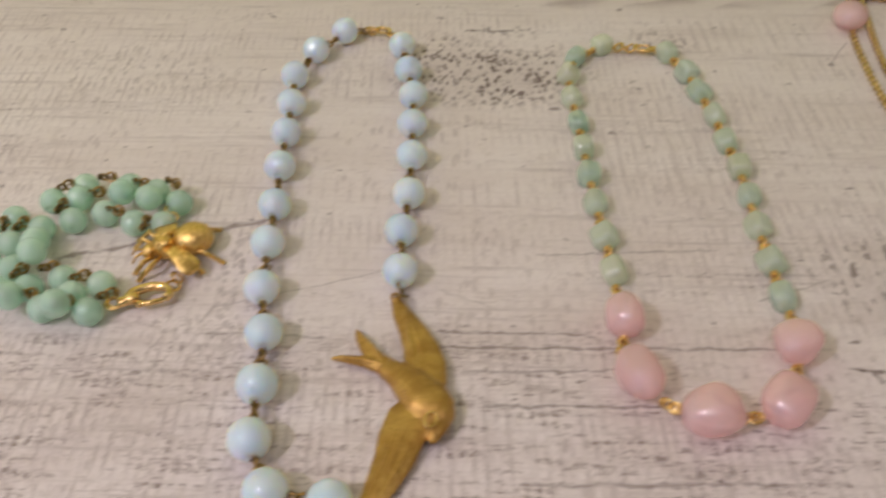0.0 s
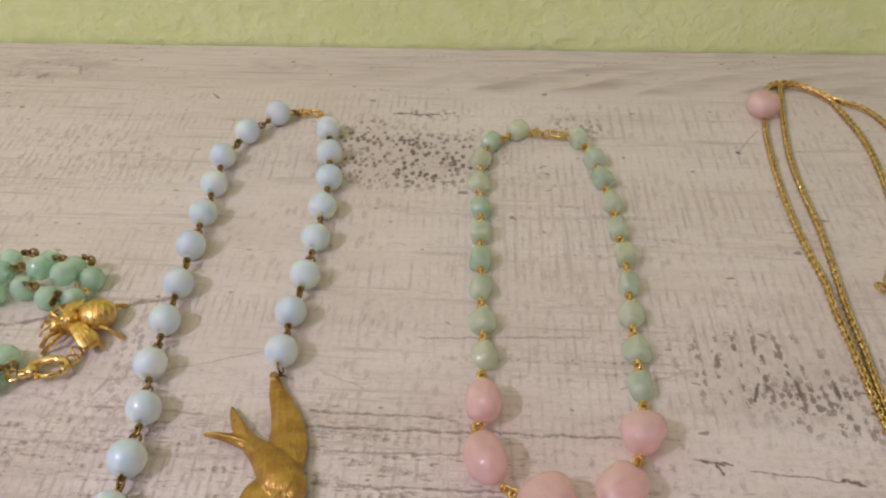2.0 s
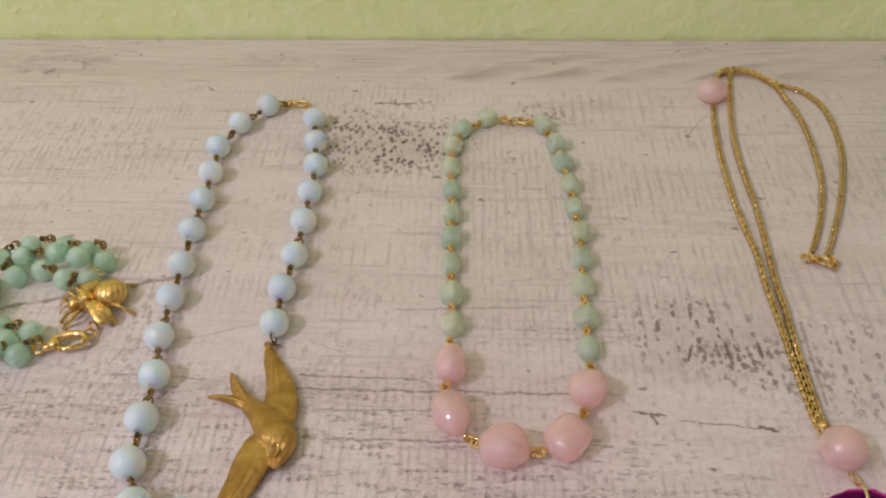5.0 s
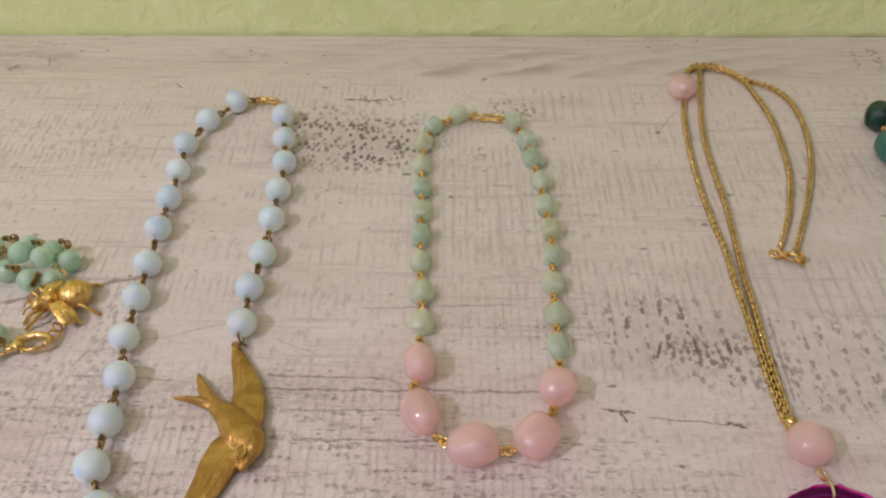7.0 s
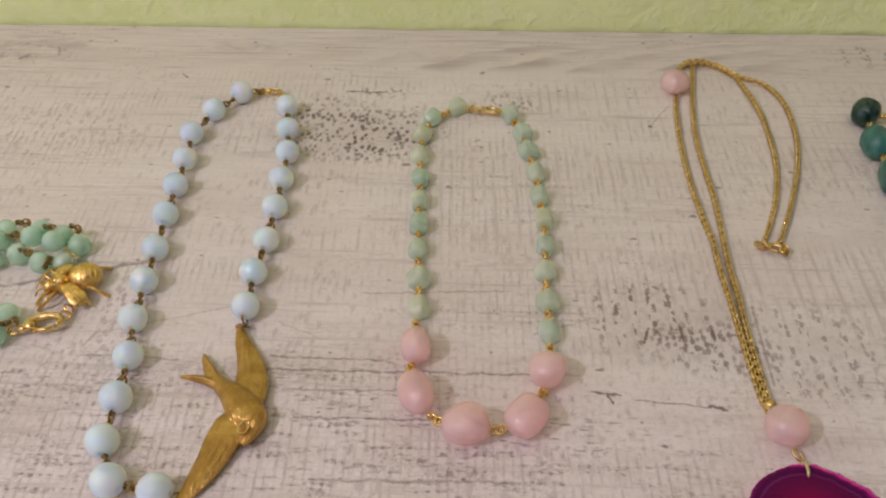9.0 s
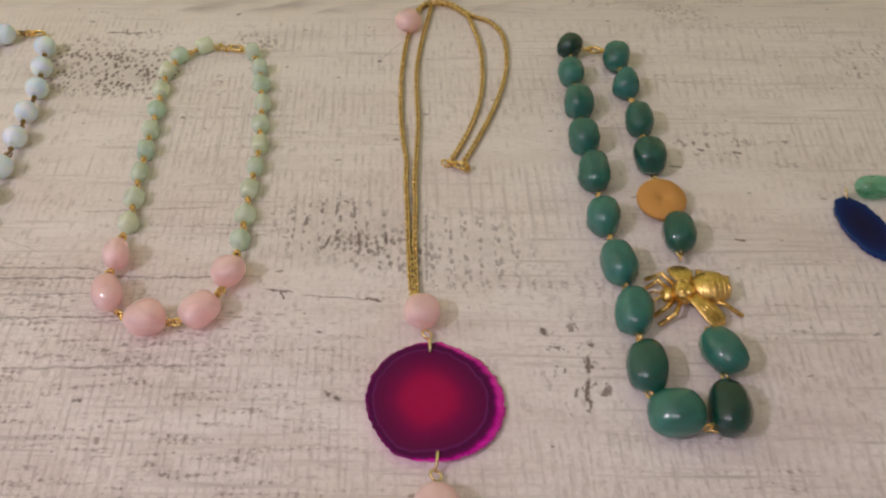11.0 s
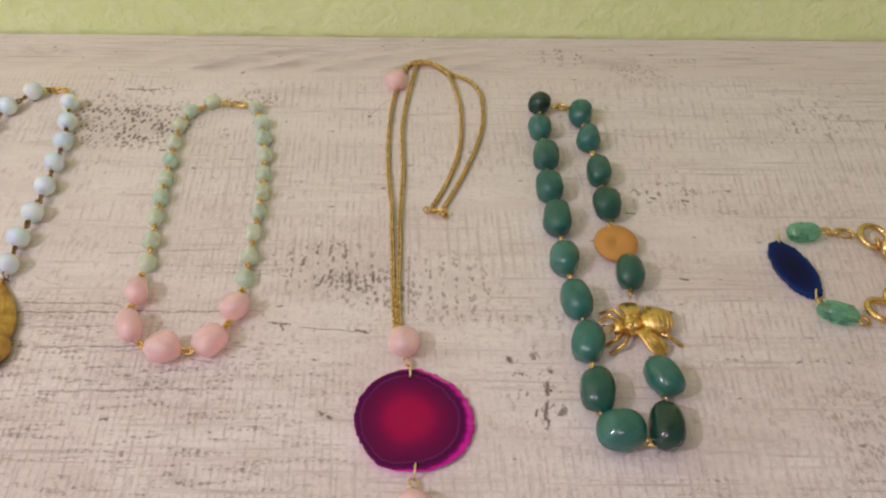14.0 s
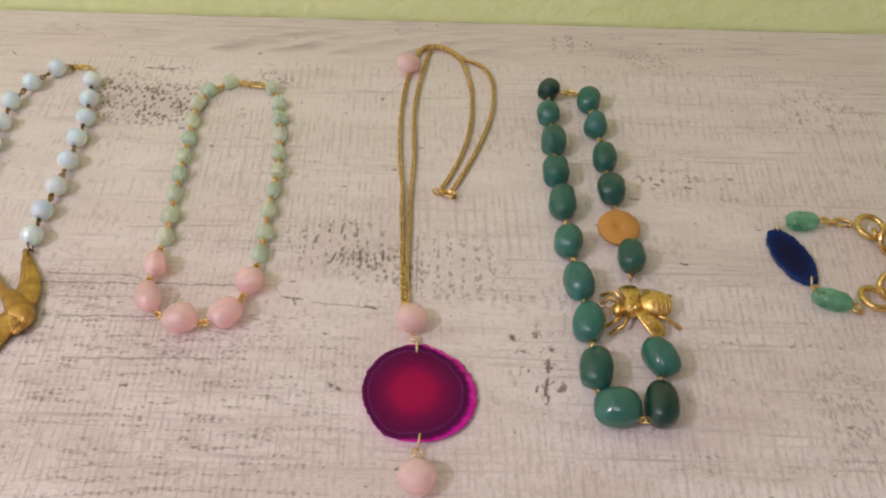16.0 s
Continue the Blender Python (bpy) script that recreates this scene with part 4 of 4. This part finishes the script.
def agate(rx, ry, thick, outline, seed, lean, chips, inner=0.0, back=0.0):
    """A slice with a natural rind: outline gives (angle, radius) turns round it; polished face, rough slanting edge."""
    bm = bmesh.new()
    band = bm.verts.layers.float.new("band")
    n = 120

    def radius(deg):
        for (a0, r0), (a1, r1) in zip(outline, outline[1:] + [(outline[0][0] + 360, outline[0][1])]):
            for d in (deg, deg + 360):
                if a0 <= d <= a1:
                    f = (d - a0) / (a1 - a0)
                    return r0 + (r1 - r0) * f * f * (3 - 2 * f)
        return 1.0

    def ring(scale, dx, z, rough, value, calm=0.0):
        out = []
        for i in range(n):
            a = 2 * math.pi * i / n
            d = Vector((math.cos(a), math.sin(a), 0))
            r = radius(math.degrees(a)) + chips * noise.noise(d * 9 + Vector((0, seed, 0))) + chips * 0.8 * noise.noise(d * 26)
            r = (r * (1 - calm) + calm) * scale
            r *= 1 + rough * noise.noise(d * 14 + Vector((0, 0, z * 900))) + inner * calm * noise.noise(d * 2.2 + Vector((scale * 1.5, seed, 0)))
            v = bm.verts.new((rx * r * d.x + dx, ry * r * d.y + back * max(0.0, 1 - z / thick), z))
            v[band] = value
            out.append(v)
        return out

    rings = [ring(0.955, lean, 0.0, 0.012, 1.0), ring(0.985, lean, thick * 0.25, 0.02, 1.0), ring(0.992, lean * 0.7, thick * 0.6, 0.02, 1.0), ring(0.972, 0, thick * 0.93, 0.008, 0.97)]
    for i, s in enumerate((0.955, 0.90, 0.84, 0.78, 0.72, 0.64, 0.54, 0.42, 0.28, 0.14)):
        rings.append(ring(s, -lean * 0.25 - lean * 0.5 * (1 - s), thick, 0.0, s * 0.985, 0.85 * (1 - s) ** 0.6))
    for a, b in zip(rings, rings[1:]):
        for j in range(n):
            bm.faces.new((a[j], a[(j + 1) % n], b[(j + 1) % n], b[j]))
    bm.faces.new(list(reversed(rings[0])))
    bm.faces.new(rings[-1])
    return bm


SLICE = [(0, 1.0), (34, 0.925), (67, 0.915), (90, 0.985), (115, 1.0), (150, 1.016), (180, 0.996), (211, 0.985), (243, 1.05), (270, 1.0), (290, 1.005), (322, 1.035)]
OVAL = [(0, 1.0), (45, 1.03), (90, 1.0), (135, 0.98), (180, 1.0), (225, 1.03), (270, 1.0), (315, 0.98)]
part("agate_slice", agate(0.0266, 0.0282, 0.0034, SLICE, 3.3, 0.0024, 0.026, 0.10, 0.0022), PURPLE, necklace, "magenta banded agate slice with a dark purple ring", Matrix.Translation((0.3094, 0.1832, 0.0003)))

# ---------------------------------------------------------------- green stone necklace with a golden bee
necklace = thing("green_stone_necklace", 0.40, 0.29, "necklace of chunky dark green stones with a golden bee", "necklace", "necklaces on the table")
STONES = [(0.3838, 0.4190, 0.0075, 0.0068, 60), (0.3822, 0.3935, 0.0092, 0.0072, 92), (0.3838, 0.3664, 0.0108, 0.0080, 88), (0.3835, 0.3380, 0.0108, 0.0078, 88),
          (0.3857, 0.3112, 0.0116, 0.0080, 86), (0.3871, 0.2811, 0.0104, 0.0077, 84), (0.3905, 0.2519, 0.0112, 0.0078, 100), (0.3930, 0.2243, 0.0116, 0.0082, 86), (0.3945, 0.1959, 0.0122, 0.0080, 88),
          (0.4024, 0.1744, 0.0112, 0.0096, -8), (0.4231, 0.1768, 0.0118, 0.0079, 84), (0.4259, 0.2035, 0.0108, 0.0078, 112), (0.4199, 0.2705, 0.0108, 0.0077, 86),
          (0.4146, 0.3236, 0.0108, 0.0082, 88), (0.4136, 0.3523, 0.0104, 0.0075, 86), (0.4110, 0.3834, 0.0096, 0.0071, 84), (0.4089, 0.4087, 0.0096, 0.0073, 84)]
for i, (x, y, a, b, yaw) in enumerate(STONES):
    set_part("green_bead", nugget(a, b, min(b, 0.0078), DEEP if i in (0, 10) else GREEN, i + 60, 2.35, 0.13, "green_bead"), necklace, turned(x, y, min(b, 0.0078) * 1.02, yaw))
dark_link = eye_link(0.0056, 0.0006, 0.0015, GOLD)
chain_of = [s[:2] for s in STONES]
for i in range(len(chain_of) - 1):
    if i in (11, 12):
        continue
    (x0, y0), (x1, y1) = chain_of[i], chain_of[i + 1]
    a0, a1 = STONES[i][2], STONES[i + 1][2]
    f = a0 / (a0 + a1)
    if i == 9:
        x0, y0, x1, y1, f = 0.4100, 0.1690, 0.4190, 0.1690, 0.55
    if i == 8:
        x0, y0, x1, y1, f = 0.3930, 0.1850, 0.3960, 0.1810, 0.5
    m = along((x0, y0, 0.006), (x1, y1, 0.006))
    m.translation = Vector((x0 + (x1 - x0) * f, y0 + (y1 - y0) * f, 0.0062))
    set_part("wire_link", dark_link, necklace, m)
lobster(necklace, 0.0110, turned(0.3975, 0.4185, 0.0045, -10), "small gold lobster clasp")
set_part("jump_ring", ring_s, necklace, turned(0.4045, 0.4165, 0.0045, 0, 40))
bm = bmesh.new()
profile = [(0.0, 0.0), (0.0113, 0.0), (0.0117, 0.0006), (0.0117, 0.0020), (0.0112, 0.0027), (0.0016, 0.0027), (0.0009, 0.0020), (0.0004, 0.0021), (0.0, 0.0021)]
rings = [[bm.verts.new((r * math.cos(2 * math.pi * j / 40), r * math.sin(2 * math.pi * j / 40), z)) for j in range(40)] for r, z in profile[1:-1]]
for a, b in zip(rings, rings[1:]):
    for j in range(40):
        bm.faces.new((a[j], a[(j + 1) % 40], b[(j + 1) % 40], b[j]))
bm.faces.new(list(reversed(rings[0])))
bm.faces.new(rings[-1])
part("disc", bm, DISC, necklace, "flat ochre brass disc with a centre dimple", turned(0.4158, 0.2938, 0.0052, 0, 2, 10))
set_part("wire_link", dark_link, necklace, turned(0.4150, 0.3083, 0.0052, 85))
set_part("wire_link", dark_link, necklace, turned(0.4185, 0.2585, 0.0056, 85))
set_part("wire_link", dark_link, necklace, turned(0.4238, 0.2150, 0.0052, 110))
bee = bee_mesh(BEE_GOLD)
set_part("bee_charm", bee, necklace, turned(0.4222, 0.2372, 0.0003, 5) @ Matrix.Diagonal((0.95, 0.95, 0.95, 1)), "gold cast bee with spread wings")

# ---------------------------------------------------------------- blue agate bracelet
bracelet = thing("blue_agate_bracelet", 0.55, 0.275, "gold ring chain bracelet with a dark blue agate oval", "bracelet", "bracelets on the table")
part("agate_oval", agate(0.0104, 0.0212, 0.0032, OVAL, 8.1, 0.0008, 0.075, 0.05), BLUE, bracelet, "dark blue agate oval with chipped edges", turned(0.5087, 0.2795, 0.0003, 17))
set_part("green_bead", nugget(0.0094, 0.0057, 0.0048, AQUA, 91, 2.5, 0.06, "green_bead"), bracelet, turned(0.5200, 0.3045, 0.0052, 2), "translucent sea green oval bead")
set_part("green_bead", nugget(0.0103, 0.0058, 0.0048, AQUA, 92, 2.5, 0.06, "green_bead"), bracelet, turned(0.5211, 0.2466, 0.0052, -20), "translucent sea green oval bead")
for x, y, yaw in ((0.5055, 0.2998, 75), (0.5142, 0.2592, 75)):
    set_part("jump_ring", jump_ring(0.0030, 0.0006, PALE_GOLD), bracelet, turned(x, y, 0.0042, yaw, 0, 70), "bright gold jump ring")
set_part("wire_link", eye_link(0.007, 0.0005, 0.0015, GOLD), bracelet, turned(0.5330, 0.3072, 0.0040, -12))
lobster(bracelet, 0.0125, turned(0.5425, 0.3058, 0.0034, -8), "small gold lobster clasp")
set_part("jump_ring", jump_ring(0.0028, 0.0008, GOLD), bracelet, turned(0.5335, 0.2430, 0.0030, 0, 15), "bright gold jump ring")
set_part("jump_ring", jump_ring(0.0024, 0.0007, GOLD), bracelet, turned(0.5162, 0.2552, 0.0030, 0, 20), "bright gold jump ring")
set_part("jump_ring", jump_ring(0.0026, 0.0008, GOLD), bracelet, turned(0.5352, 0.3070, 0.0036, 10, 35), "bright gold jump ring")
set_part("jump_ring", jump_ring(0.0030, 0.0010, GOLD), bracelet, turned(0.5590, 0.2965, 0.0050, 0, 45), "bright gold jump ring")
set_part("jump_ring", jump_ring(0.0030, 0.0010, GOLD), bracelet, turned(0.5500, 0.2530, 0.0050, 0, 40), "bright gold jump ring")
big = jump_ring(0.0076, 0.0018, GOLD, "chain_ring")
for x, y, z, yaw, tip, roll in ((0.5575, 0.3015, 0.0030, 0, 6, 8), (0.5650, 0.2905, 0.0042, 0, 28, 40), (0.5690, 0.2800, 0.0036, 0, 10, -18), (0.5660, 0.2680, 0.0042, 20, 35, 35),
                               (0.5565, 0.2560, 0.0040, 0, -20, 30), (0.5440, 0.2485, 0.0030, 0, 8, -6)):
    set_part("chain_ring", big, bracelet, turned(x, y, z + 0.0020, yaw, tip, roll), "polished gold chain ring")

# ---------------------------------------------------------------- mint bead bracelet with a bee charm
bracelet = thing("mint_bead_bracelet", -0.02, 0.285, "coiled bracelet of mint green glass beads with a gold bee charm", "bracelet", "bracelets on the table")
MINT_R = 0.0048
COIL = [(-0.0238, 0.3178), (-0.0073, 0.3181), (0.0039, 0.3150), (0.0136, 0.3090), (-0.0331, 0.3090), (-0.0225, 0.3085), (-0.0118, 0.3025), (-0.0222, 0.2985), (-0.0065, 0.3090), (0.0040, 0.3065),
        (0.0002, 0.2975), (0.0108, 0.2972), (-0.0320, 0.2940), (-0.0432, 0.2990), (-0.0400, 0.2860), (-0.0300, 0.2850), (-0.0345, 0.2740), (-0.0480, 0.2880), (-0.0450, 0.2770), (-0.0270, 0.2765),
        (-0.0256, 0.2650), (-0.0157, 0.2694), (-0.0365, 0.2640), (-0.0100, 0.2617), (-0.0020, 0.2671), (-0.0180, 0.2560), (-0.0027, 0.2550), (-0.0280, 0.2570), (-0.0110, 0.2530)]
mint_mesh = round_bead(MINT_R, MINT)
mint_link = eye_link(0.0066, 0.0005, 0.0017, BRONZE)
done = []
for i, (x, y) in enumerate(COIL):
    z = MINT_R
    for px, py, pz in done:
        flat = math.hypot(x - px, y - py)
        if flat < 2 * MINT_R:
            z = max(z, pz + math.sqrt(4 * MINT_R ** 2 - flat ** 2))
    z = min(z, 0.0165)
    done.append((x, y, z))
    set_part("bead", mint_mesh, bracelet, turned(x, y, z, (i * 67) % 180, 0, (i * 31) % 360))
for x, y, yaw in ((-0.0155, 0.3195, 0), (-0.0295, 0.3140, 40), (-0.0172, 0.3105, 20), (-0.0018, 0.3165, -15), (0.0098, 0.3170, -30), (-0.0270, 0.3030, 70), (-0.0070, 0.3010, -10), (0.0058, 0.2945, 80), (-0.0380, 0.2930, 60),
                  (-0.0440, 0.2930, 100), (-0.0300, 0.2700, 60), (-0.0205, 0.2720, 10), (-0.0085, 0.2680, 20), (-0.0230, 0.2600, -10), (-0.0105, 0.2565, 15), (-0.0330, 0.2585, 40), (0.0030, 0.2600, 20)):
    set_part("wire_link", mint_link, bracelet, turned(x, y, 0.0078, yaw, 0, 30))
set_part("bee_charm", bee, bracelet, turned(0.0190, 0.2868, 0.0003, 16) @ Matrix.Diagonal((0.76, 0.76, 0.9, 1)), "gold cast bee charm with spread wings")
lobster(bracelet, 0.0175, turned(0.0135, 0.2632, 0.0036, 18), "polished gold lobster clasp")
for x, y, tip in ((0.0040, 0.2606, 20), (0.0212, 0.2690, 30), (0.0215, 0.2728, 50), (0.0115, 0.3040, 40), (0.0130, 0.3010, 20)):
    set_part("jump_ring", jump_ring(0.0021, 0.0005, GOLD), bracelet, turned(x, y, 0.0052 if y > 0.29 else 0.0030, 20, tip))

# a last gold clasp at the far end of the table
necklace = thing("gold_clasp_end", 0.606, 0.405, "end of a gold clasp with its jump ring on the table", "clasp")
lobster(necklace, 0.0110, turned(0.6085, 0.4050, 0.0026, 20))
set_part("jump_ring", jump_ring(0.0024, 0.0006, GOLD), necklace, turned(0.6025, 0.4035, 0.0016, 0, 15))
